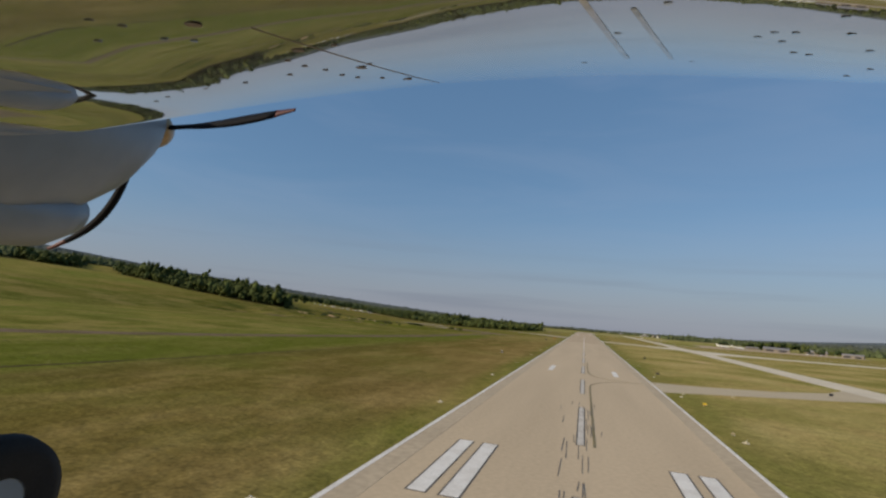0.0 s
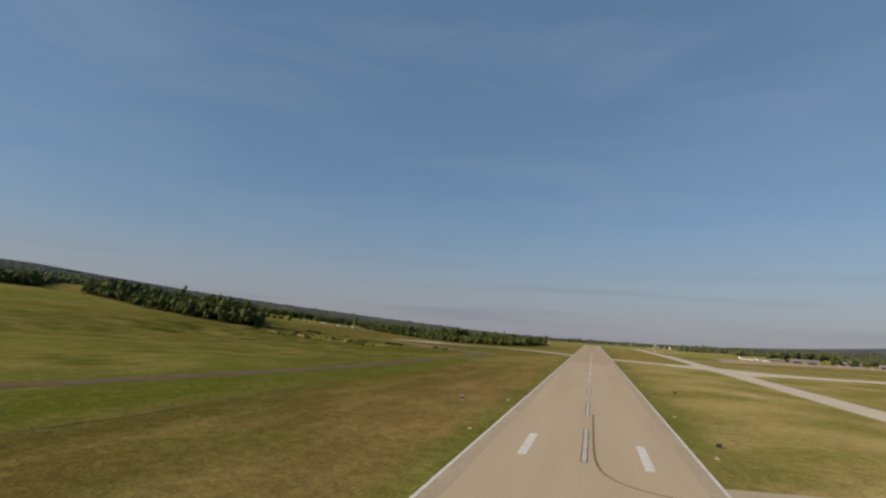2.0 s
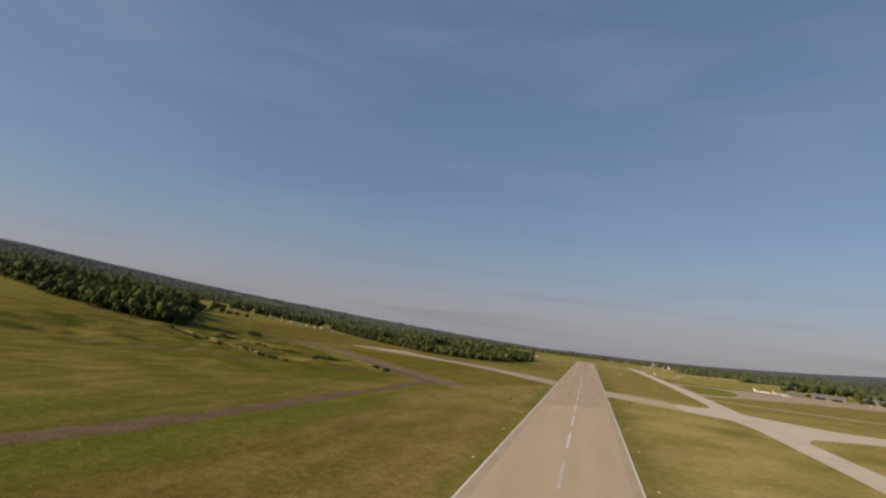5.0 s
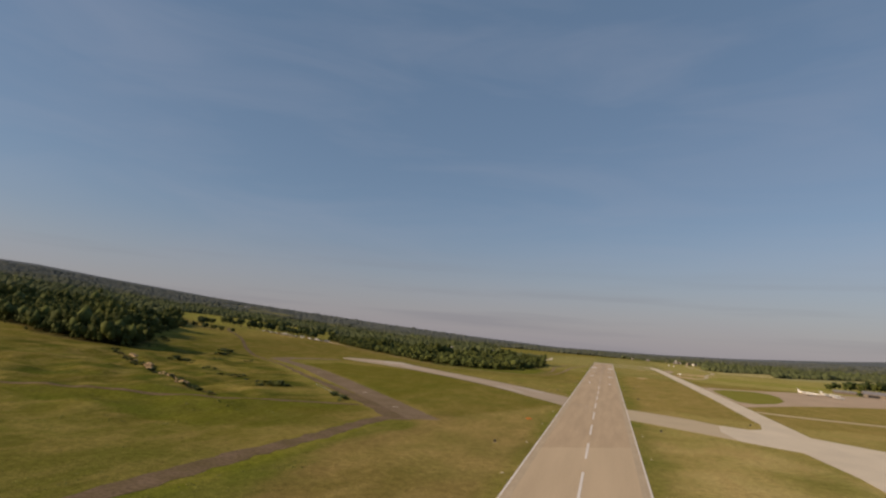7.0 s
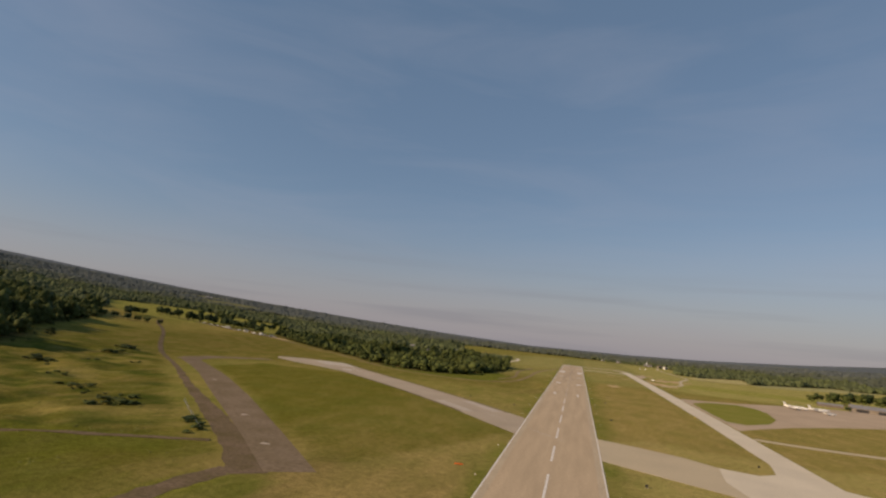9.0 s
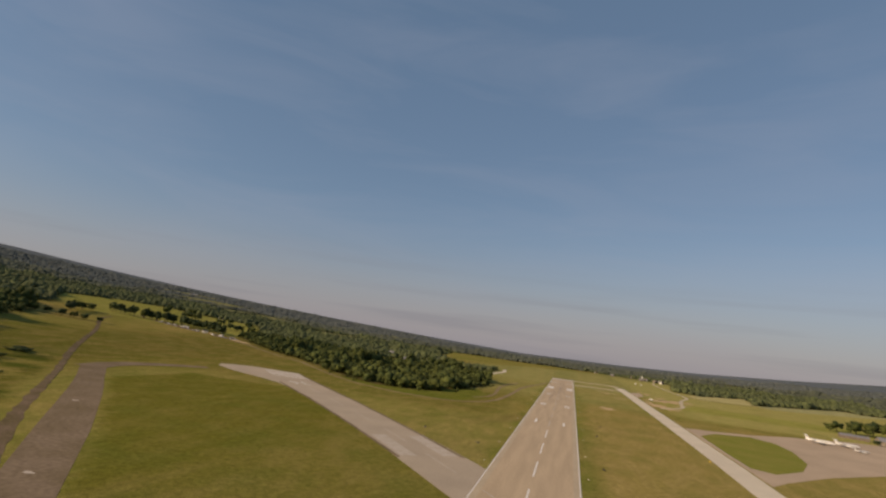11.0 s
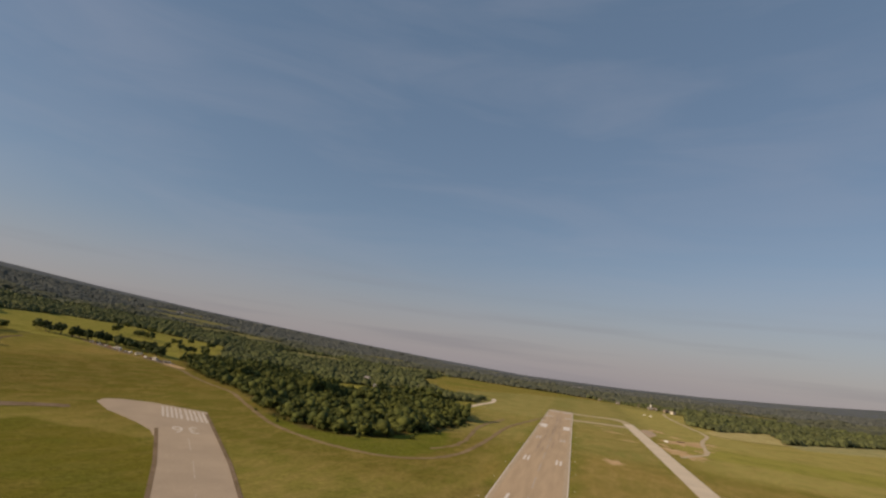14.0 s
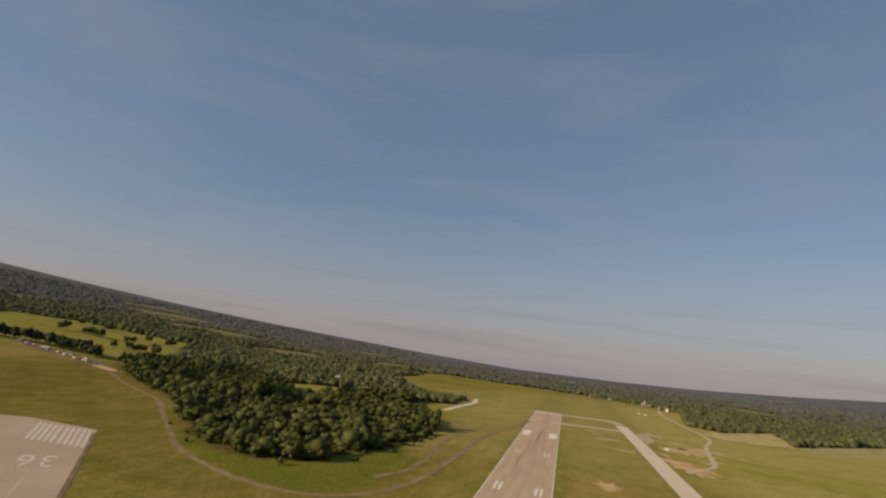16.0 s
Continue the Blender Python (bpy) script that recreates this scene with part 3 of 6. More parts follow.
ground = tagged(new("ground", ground_mesh), "patchy dry and green mown grassland of the airfield", "ground", kind="structure")


# ---- paved and worn surfaces, thin slabs on the ground ----
def slab(name, polys, mat, top, label, category, parent=None, kind="structure", thick=0.05):
    bm = bmesh.new()
    for poly in polys:
        vs = [bm.verts.new((x, y, float(height(x, y)) + top)) for x, y in poly]
        f = bm.faces.new(vs)
        if f.normal.z < 0 or sum((b[0] - a[0]) * (b[1] + a[1]) for a, b in zip(poly, poly[1:] + poly[:1])) > 0:
            f.normal_flip()
        ex = bmesh.ops.extrude_face_region(bm, geom=[f])
        lower = [v for v in vs]
        for v in lower:
            v.co.z -= thick
    bmesh.ops.recalc_face_normals(bm, faces=bm.faces)
    bmesh.ops.triangulate(bm, faces=[f for f in bm.faces if len(f.verts) > 4])
    if any(x < -23 and y > 740 for poly in polys for x, y in poly):
        # fine enough to follow the ground down into the valley
        for _ in range(7):
            long_edges = [e for e in bm.edges if e.calc_length() > 9.0]
            if not long_edges:
                break
            bmesh.ops.subdivide_edges(bm, edges=long_edges, cuts=1)
            bmesh.ops.triangulate(bm, faces=[f for f in bm.faces if len(f.verts) > 3])
    ob = part(name, bm, mat, parent)
    return tagged(ob, label, category, kind=kind) if not parent else ob


def ribbon_points(line, width, step=8.0, ragged=0.0, seed=0):
    """Left and right edges of a band of the given width along a smoothed line."""
    rnd = random.Random(seed)
    pts = [Vector(p) for p in line]
    for _ in range(2):
        nxt = [pts[0]]
        for a, b in zip(pts, pts[1:]):
            nxt += [a.lerp(b, 0.25), a.lerp(b, 0.75)]
        pts = nxt + [pts[-1]]
    out = [pts[0]]
    for p in pts[1:]:
        a, far = out[-1], (p - out[-1]).length
        if far > step * 0.35:
            n = max(1, math.ceil(far / step))
            out += [a.lerp(p, (i + 1) / n) for i in range(n)]
    left, right = [], []
    for i, p in enumerate(out):
        d = (out[min(i + 1, len(out) - 1)] - out[max(i - 1, 0)]).normalized()
        n = Vector((-d.y, d.x))
        w = width(i / (len(out) - 1)) if callable(width) else width
        left.append(p + n * (w / 2 + rnd.uniform(-ragged, ragged)))
        right.append(p - n * (w / 2 + rnd.uniform(-ragged, ragged)))
    return left, right


def ribbon(name, line, width, mat, top, label, category, parent=None, ragged=0.0, seed=0, kind="structure"):
    left, right = ribbon_points(line, width, ragged=ragged, seed=seed)
    bm = bmesh.new()
    rows = []
    for a, b in zip(left, right):
        za, zb = float(height(a.x, a.y)), float(height(b.x, b.y))
        if a.x < -23 and a.y > 740:
            za, zb = za + 0.10, zb + 0.10
        rows.append([bm.verts.new(q) for q in ((a.x, a.y, za - 0.02), (a.x, a.y, za + top), (b.x, b.y, zb + top), (b.x, b.y, zb - 0.02))])
    for r, s in zip(rows, rows[1:]):
        for i in range(3):
            bm.faces.new((r[i], r[i + 1], s[i + 1], s[i]))
    bmesh.ops.recalc_face_normals(bm, faces=bm.faces)
    ob = part(name, bm, mat, parent)
    return tagged(ob, label, category, kind=kind) if not parent else ob


END = 1742.0
HALF = 22.86
runway = slab("runway", [[(-HALF, -850), (HALF, -850), (HALF, 560), (-HALF, 526)]], ASPHALT_NEW, 0.06,
              "long beige asphalt runway with white markings", "runway")
slab("far_section", [[(-HALF, 526), (HALF, 560), (HALF, END), (-HALF, END)]], ASPHALT, 0.06, "", "", runway)
for side in (-1, 1):
    xs = sorted((side * 19.4, side * 22.2))
    slab("dark_margin", [[(xs[0], -850), (xs[1], -850), (xs[1], END), (xs[0], END)]], SHOULDER, 0.075, "", "", runway, thick=0.02)
    xs = sorted((side * 22.2, side * 22.8))
    slab("edge_line", [[(xs[0], -850), (xs[1], -850), (xs[1], END), (xs[0], END)]], WHITE_LINE, 0.085, "", "", runway, thick=0.02)


def marking(name, x0, x1, y0, y1, mat, border=0.0, parent=None, top=0.085):
    parent = parent or runway
    ob = slab(name, [[(x0, y0), (x1, y0), (x1, y1), (x0, y1)]], mat, top, "", "", parent, thick=0.02)
    if border:
        slab("marking_border", [[(x0 - border, y0 - border), (x1 + border, y0 - border), (x1 + border, y1 + border), (x0 - border, y1 + border)]],
             BLACK_LINE, top - 0.012, "", "", parent, thick=0.02)
    return ob


FT = 0.3048


def touchdown(y0, y1, bars, mat, border):
    for side in (-1, 1):
        for k in range(bars):
            a, b = sorted((side * (36 + 11 * k) * FT, side * (42 + 11 * k) * FT))
            marking("touchdown_bar", a, b, y0, y1, mat, border)


touchdown(0.0, 22.86, 2, WHITE_LINE, 0.22)
touchdown(152.4, 175.3, 1, WHITE_LINE, 0.0)
touchdown(END - 784.9, END - 762.0, 1, WHITE_LINE, 0.0)
touchdown(END - 632.5, END - 609.6, 2, WHITE_LINE, 0.0)
touchdown(END - 480.1, END - 457.2, 2, FADED_LINE, 0.0)
touchdown(END - 175.3, END - 152.4, 3, FADED_LINE, 0.0)
for side in (-1, 1):
    a, b = sorted((side * 36 * FT, side * 66 * FT))
    marking("aiming_point_bar", a, b, END - 350.5, END - 304.8, WHITE_LINE)
    for k in range(6):
        a, b = sorted((side * (3 + 2.9 * k), side * (4.75 + 2.9 * k)))
        marking("threshold_stripe", a, b, END - 52, END - 6, FADED_LINE)
k = -20
while 274.4 + 60.96 * k + 37 < END - 140:
    y0 = 274.4 + 60.96 * k
    near = y0 < 300
    marking("centerline_stripe", -0.46, 0.46, y0, y0 + 36.58, FADED_LINE if y0 < 340 else BAR_GREY if y0 > 900 else WHITE_LINE, 0.22 if near else 0.0)
    k += 1
# lead-in lines of the turn-off, and tyre rubber along the centre
for line in ([(2.0, 30), (2.0, 70), (2.0, 105), (2.2, 112), (3.0, 118), (5.0, 124), (9, 130), (14, 134), (21, 137.5)],
             [(1.7, 218), (1.7, 190), (1.8, 160), (2.5, 150), (4.0, 144), (6.5, 140), (11, 137.2), (16, 136.2)]):
    ribbon("lead_in_line", line, 0.42, YELLOW_LINE, 0.095, "", "", runway)
rr = random.Random(5)
for i in range(80):
    y = rr.uniform(-25, 75) if i < 40 else rr.uniform(1150, 1600)
    x = rr.choice((-2.2, 0.0, 1.2, 2.6, -1.0)) + rr.gauss(0, 0.8) if i < 40 else rr.gauss(0, 4.5)
    w, l = (rr.uniform(0.06, 0.13), rr.uniform(2, 11)) if i < 40 else (rr.uniform(0.2, 0.55), rr.uniform(40, 130))
    lean = rr.uniform(-0.25, 0.25)
    slab("tyre_mark", [[(x, y), (x + w, y), (x + w + lean, y + l), (x + lean, y + l)]], RUBBER if i < 40 else RUBBER_FAINT, 0.098, "", "", runway, thick=0.02)

# crossing runway with its pad, threshold stripes and number
RU = Vector((-0.640, 0.768))
RV = Vector((0.768, 0.640))
R0 = Vector((-22.9, 726.0))


def on_cross(u, v):
    p = R0 + RU * u + RV * v
    return (p.x, p.y)


def on_bend(u, v):
    """The far stretch of the crossing runway swings a little to one side."""
    return on_cross(u, v - 0.028 * min(170.0, max(0.0, u - 60)) - 0.062 * max(0.0, u - 230))


cross = slab("crossing_runway", [[(-22.87, 695), (-22.87, 758), on_cross(60, 20), on_cross(230, 15), on_cross(310, 10.5), on_cross(412, 4), on_cross(446, -41), on_cross(453, -66), on_cross(448, -78), on_cross(430, -81),
                                  on_cross(390, -68), on_cross(345, -44), on_cross(318, -33), on_cross(290, -28), on_cross(230, -24), on_cross(60, -20)]],
             PAD_TAN, 0.11, "pinkish tan crossing runway ending in a turning pad", "runway")
for side in (-1, 1):
    stop = 400 if side > 0 else 326
    slab("dark_margin", [[on_cross(45, side * 19.8), on_bend(230, side * 20.2), on_bend(stop, side * 20.2), on_bend(stop, side * 17.8), on_bend(230, side * 17.8), on_cross(45, side * 17.8)]], OLD, 0.125, "", "", cross, thick=0.02)
for i in range(10):
    v = -15.3 + 3.3 * i + (0.9 if i > 4 else 0)
    far_u = 418 - 0.62 * (v - 2)
    slab("threshold_stripe", [[on_bend(far_u - 52, v), on_bend(far_u, v), on_bend(far_u, v + 1.75), on_bend(far_u - 52, v + 1.75)]], FADED_LINE, 0.14, "", "", cross, thick=0.02)
for i in range(6):
    u = 262 - 60.96 * i
    slab("centerline_stripe", [[on_bend(u, -0.35), on_bend(u + 36, -0.35), on_bend(u + 36, 0.35), on_bend(u, 0.35)]], BAR_GREY, 0.14, "", "", cross, thick=0.02)
for side in (-1, 1):
    a, b = sorted((side * 7.5, side * 16.5))
    slab("aiming_point_bar", [[on_cross(48, a), on_cross(96, a), on_cross(96, b), on_cross(48, b)]], BAR_GREY, 0.14, "", "", cross, thick=0.02)
for ch, v in (("3", 4.6), ("6", -5.6)):
    cu = bpy.data.curves.new("number", "FONT")
    cu.body, cu.size, cu.align_x, cu.align_y = ch, 1.0, "CENTER", "CENTER"
    tmp = new("number_curve", cu)
    me = bpy.data.meshes.new_from_object(tmp.evaluated_get(bpy.context.evaluated_depsgraph_get()))
    bpy.data.objects.remove(tmp)
    me.materials.clear()
    me.materials.append(FADED_LINE)
    digit = new("runway_number", me)
    digit.parent = cross
    c = on_bend(326, v)
    me.transform(Matrix.Translation((c[0], c[1], 0.20)) @ Matrix.Rotation(math.atan2(RU.y, RU.x) + math.pi / 2 + 0.095, 4, "Z") @ Matrix.Diagonal((17, 33, 1, 1)))

# taxiways
TAXI_C = lambda y: float(np.interp(y, [-300, 200, 400, 600, 900, 1150, 1450, 1690], [108, 113, 117, 120, 123.5, 123, 121, 118]))
ys = list(np.arange(-300, 1700, 25.0))
slab("parallel_taxiway", [[(TAXI_C(y) + 9.5, y) for y in ys] + [(TAXI_C(y) - 8.5, y) for y in ys[::-1]]], CONCRETE, 0.045,
     "pale concrete taxiway running parallel to the runway", "taxiway")
slab("near_turnoff", [[(22.87, 118), (37, 127), (55, 138), (80, 153), (105.6, 170), (106.2, 210), (90, 184), (66, 164), (40, 151), (22.87, 147)]], TAXI_TAN, 0.04,
     "tan asphalt turn-off from runway to taxiway", "taxiway")
slab("middle_turnoff", [[(22.87, 658), (40, 648), (52, 641), (68, 632), (88, 619), (106, 610), (110, 570), (112.0, 545), (113.2, 600), (113.8, 722), (107, 690), (97, 681), (80, 685), (66, 699), (45, 709), (22.87, 718)]],
     TAXI_TAN, 0.055, "tan asphalt turn-off meeting the taxiway", "taxiway")
slab("turnoff_junction", [[(80, 624), (88, 619), (106, 610), (110, 570), (112.0, 545), (113.2, 600), (113.8, 722), (107, 690), (97, 681), (80, 685), (76, 655)]], CONCRETE, 0.062,
     "pale concrete junction of turn-off and taxiway", "taxiway")
slab("branch_taxiway", [[(128.2, 538), (138, 560), (170, 580), (225, 604), (300, 632), (420, 670), (420, 712), (290, 672), (215, 640), (175, 640), (150, 660), (130.2, 676)]], CONCRETE, 0.04,
     "pale concrete branch taxiway through grass", "taxiway")
ribbon("service_lane", [(133, 812), (165, 806), (215, 806), (320, 815), (430, 830)], 9, TAXI_TAN, 0.035, "narrow tan service lane in the grass", "lane")
slab("end_turnoff", [[(22.87, 1725), (60, 1738), (104, 1752), (118, 1735), (128, 1690), (112, 1690), (104, 1715), (96, 1728), (60, 1716), (22.87, 1705)],
                     ], TAXI_TAN, 0.04, "tan asphalt turn-off at the runway end", "taxiway")
slab("lower_end_turnoff", [[(22.87, 1560), (60, 1575), (112, 1588), (114, 1612), (60, 1594), (22.87, 1580)]], TAXI_TAN, 0.038, "tan asphalt link at the runway end", "taxiway")
slab("taxiway_spur", [[(132, 1480), (150, 1540), (150, 1600), (140, 1610), (129, 1580)]], APRON, 0.035, "short asphalt spur beside the taxiway", "taxiway")
slab("apron", [[(134.2, 850), (150, 872), (196, 925), (260, 985), (343, 1050), (480, 1120), (560, 1180), (520, 1290), (420, 1262), (330, 1225), (291, 1190), (262, 1178), (205, 1130), (158, 1106), (134.2, 1100)]],
     APRON, 0.035, "wide brown asphalt parking apron", "apron")
slab("grass_island", [[(139, 1050), (160, 1088), (200, 1110), (214, 1085), (213, 1040), (200, 975), (180, 930), (152, 897), (139, 905), (138, 950)]], ISLAND, 0.06,
     "green grass island enclosed by the apron", "grass")
# abandoned pavement, earth roads, tracks
slab("abandoned_taxiway", [[(-78, 563), (-121, 610), (-194, 688), (-318, 812), (-362, 858), (-384, 852), (-338, 806), (-213, 677), (-136, 599), (-93, 553)]], OLD, 0.05,
     "grey brown abandoned taxiway, weathered", "taxiway")
for i, (x, y) in enumerate([(-255, 732), (-158, 633), (-115, 587)]):
    patch_at = [(x + 2.2 * math.cos(a) * (1 + 0.3 * math.sin(3 * a + i)), y + 1.2 * math.sin(a)) for a in np.linspace(0, 2 * math.pi, 12, endpoint=False)]
    slab("worn_marking", [patch_at], BAR_GREY, 0.075, "worn pale paint mark on abandoned asphalt", "marking", thick=0.02)
ribbon("abandoned_strip", [(-374, 852), (-384, 880), (-384, 908), (-372, 938), (-346, 972)], lambda s: 26 - 12 * s, OLD, 0.04, "faint old asphalt strip in grass", "strip", ragged=1.0)
ribbon("earth_road", [(-330, -260), (-240, -60), (-185, 60), (-160, 120), (-142, 190), (-128, 262), (-117, 330), (-114, 400), (-113, 440), (-108, 480), (-108, 520), (-104, 552)],
       lambda s: 15 - 6 * s, DIRT, 0.05, "brown earth road across the grass", "road", ragged=1.3, seed=3)
ribbon("perimeter_road", [(-96, 548), (-115, 572), (-150, 606), (-200, 652), (-280, 726), (-380, 830), (-493, 939), (-640, 1090), (-766, 1204), (-812, 1270)],
       lambda s: 15 - 9.5 * min(1, s * 4), DIRT, 0.045, "brown earth perimeter road along the old taxiway", "road", ragged=0.8, seed=4)
ribbon("meadow_track", [(-420, 470), (-300, 500), (-200, 545), (-135, 578)], 3.5, DIRT, 0.22, "narrow earth track across the meadow", "track", ragged=0.5, seed=5)
ribbon("wood_edge_track", [(-560, 1322), (-447, 1240), (-371, 1198), (-330, 1155), (-265, 1090), (-222, 1049), (-183, 1026), (-140, 1011), (-103, 1012), (-81, 1030), (-66, 1062), (-60, 1110), (-57, 1200), (-56, 1314), (-40, 1420), (-20, 1540)],
       5, TRACK, 0.03, "worn earth track round the edge of the wood", "track", ragged=0.6, seed=6)
ribbon("inner_track", [(-88, 1075), (-72, 1120), (-78, 1200), (-85, 1280), (-70, 1400)], 4.5, TRACK, 0.025, "brown worn track by the wood", "track", ragged=1.2, seed=7)
ribbon("drainage_ditch", [(-122, -120), (-108, 20), (-103, 50), (-99, 100), (-96, 130), (-94, 155)], lambda s: 2.6 - 1.9 * s, DITCH, 0.03,
       "shallow drainage ditch with dark growth", "ditch", ragged=0.6, seed=8)
ribbon("hill_track", [(272, 2290), (250, 2120), (250, 1885), (255, 1734), (250, 1660), (222, 1578), (202, 1480), (192, 1407), (183, 1372), (164, 1343), (142, 1306)], 6, TAXI_TAN, 0.035,
       "sandy track winding over the pasture", "track", ragged=0.8, seed=9)
ribbon("hedge_bank", [(256, 1716), (290, 1704), (341, 1708), (400, 1742)], 2.2, DITCH, 0.25, "dark overgrown bank between two fields", "bank", ragged=0.7, seed=13)
ribbon("farm_road", [(-905, 1424), (-867, 1410), (-778, 1370), (-692, 1350), (-616, 1340), (-561, 1318), (-515, 1296)], 5, TRACK, 0.04, "grey farm road lined with trees", "road", seed=10)
slab("yard", [[(-830, 1384), (-770, 1366), (-700, 1350), (-640, 1343), (-590, 1330), (-572, 1340), (-600, 1362), (-660, 1376), (-730, 1386), (-800, 1408)]], OLD, 0.03, "grey gravel yard beside the farm road", "yard")
slab("clay_yard", [[(-612, 1338), (-580, 1328), (-556, 1322), (-552, 1334), (-584, 1350), (-610, 1354)]], CLAY, 0.045, "orange sandy clay corner of the yard", "yard")
ribbon("distant_drive", [(-142, 1500), (-138, 1590), (-128, 1690), (-142, 1781)], 9, CONCRETE, 0.035, "pale drive in a clearing", "road", seed=11)


def patch(name, cx, cy, rx, ry, mat, top, label, seed, turn=0.0, kind="structure"):
    rnd = random.Random(seed)
    pts = []
    for i in range(34):
        a = 2 * math.pi * i / 34
        r = rnd.uniform(0.4, 1.2)
        x, y = rx * r * math.cos(a), ry * r * math.sin(a)
        pts.append((cx + x * math.cos(turn) - y * math.sin(turn), cy + x * math.sin(turn) + y * math.cos(turn)))
    return slab(name, [pts], mat, top, label, "bare ground", kind=kind)


for i, (cx, cy, rx, ry, tn) in enumerate([(79, 349, 6, 11, 0.2), (150, 1345, 22, 46, 0.3), (168, 1470, 30, 34, 0.3), (196, 1500, 34, 22, 0.6), (160, 1610, 14, 30, 0.2), (182, 1400, 7, 14, 0.4), (196, 1420, 10, 8, 0.0), (205, 1462, 6, 16, 0.8), (140, 1410, 6, 20, 0.2), (222, 1520, 8, 10, 0.3), (178, 1550, 9, 12, 0.7), (66, 1540, 16, 4, 0.1), (88, 1560, 12, 3, 0.0), (74, 1500, 14, 3, 0.1), (82, 1470, 18, 7, 0.0), (95, 1390, 14, 5, 0.1),
                                          (62, 1180, 10, 20, 0.1)]):
    patch("bare_patch", cx, cy, rx, ry, CLAY, 0.025, "bare sandy patch worn in the grass", 40 + i, tn)


# ---- woods ----
def icosphere(sub):
    bm = bmesh.new()
    bmesh.ops.create_icosphere(bm, subdivisions=sub, radius=1.0)
    v = np.array([p.co[:] for p in bm.verts])
    f = np.array([[q.index for q in p.verts] for p in bm.faces])
    bm.free()
    return v, f


def lumpy(v, rnd, bumps, depth):
    """Push a ball out of round with a few soft lobes."""
    d = rnd.normal(size=(bumps, 3))
    d /= np.linalg.norm(d, axis=1)[:, None]
    r = 1 + depth * np.sum(np.exp(6 * (v @ d.T - 1)), axis=1) - depth * 0.8
    return v * (r * (1 + rnd.uniform(-0.07, 0.07, len(v))))[:, None]


def drop_bottom(v, f, z):
    keep = f[(v[f][:, :, 2].mean(1) > z)]
    used = np.unique(keep)
    remap = np.full(len(v), -1)
    remap[used] = np.arange(len(used))
    return v[used], remap[keep]


def leafy_crown(rnd, lobes, cards, core=1, leaf=(0.07, 0.15)):
    """Unit crown (radius about 1, z from 0 to 2): lobes of foliage round a core, with sprays of leaves standing out of them."""
    iv, if_ = icosphere(core)
    V, F, n = [], [], 0
    centres = [(0, 0, 1.0, 0.70)]
    for i in range(lobes):
        a, z = 2 * math.pi * (i * 0.382 + rnd.uniform(-0.05, 0.05)), rnd.uniform(0.25, 1.62)
        reach = 0.62 * math.sqrt(max(0.05, 1 - ((z - 0.95) / 1.0) ** 2))
        centres.append((reach * math.cos(a), reach * math.sin(a), z, rnd.uniform(0.22, 0.44)))
    for cx, cy, cz, r in centres:
        v = lumpy(iv, rnd, 5, 0.25) * r * np.array((1, 1, 0.85)) + np.array((cx, cy, cz))
        V.append(v)
        F.append(if_ + n)
        n += len(v)
    for i in range(cards):
        cx, cy, cz, r = centres[rnd.integers(1, len(centres))]
        d = rnd.normal(size=3)
        d[2] = abs(d[2]) * 0.8 - 0.2
        d /= np.linalg.norm(d)
        c = np.array((cx, cy, cz)) + d * r * rnd.uniform(0.85, 1.2)
        t = np.cross(d, rnd.normal(size=3))
        t /= np.linalg.norm(t)
        b = np.cross(d, t) + d * rnd.uniform(-0.7, 0.7)
        s = rnd.uniform(*leaf)
        V.append(np.array([c - t * s, c - b * s, c + t * s * 1.1]))
        F.append(np.array([[0, 1, 2]]) + n)
        n += 3
    return np.concatenate(V), np.concatenate(F)


def scatter(name, mat, templates, places, rnd, label, smooth=False):
    """One joined mesh of many crowns. places: x, y, z, radius, height of each."""
    V, F, n = [], [], 0
    pick = rnd.integers(0, len(templates), len(places))
    turn = rnd.uniform(0, 2 * math.pi, len(places))
    for k, (tv, tf) in enumerate(templates):
        p = places[pick == k]
        if not len(p):
            continue
        c, s = np.cos(turn[pick == k])[:, None], np.sin(turn[pick == k])[:, None]
        x = (tv[None, :, 0] * c - tv[None, :, 1] * s) * p[:, 3:4] + p[:, 0:1]
        y = (tv[None, :, 0] * s + tv[None, :, 1] * c) * p[:, 3:4] + p[:, 1:2]
        z = tv[None, :, 2] / 2 * p[:, 4:5] + p[:, 2:3]
        V.append(np.stack([x, y, z], -1).reshape(-1, 3))
        F.append((tf[None] + (np.arange(len(p)) * len(tv))[:, None, None]).reshape(-1, 3) + n)
        n += len(p) * len(tv)
    me = raw_mesh(name, np.concatenate(V), np.concatenate(F), mat, smooth)
    return tagged(new(name, me), label, "woodland", kind="stuff")


wr = np.random.default_rng(11)


def sites(x0, x1, y0, y1, step):
    gx_, gy_ = np.meshgrid(np.arange(x0, x1, step), np.arange(y0, y1, step))
    p = np.stack([gx_.ravel(), gy_.ravel()], -1) + wr.uniform(-0.48, 0.48, (gx_.size, 2)) * step
    return p[wooded(p[:, 0], p[:, 1])]


def in_view(p, margin=0.0):
    az = np.degrees(np.arctan2(p[:, 0], p[:, 1] - 300))
    az0 = np.degrees(np.arctan2(p[:, 0], p[:, 1] + 100))
    return (az > -82 - margin) & (az0 < 48 + margin)


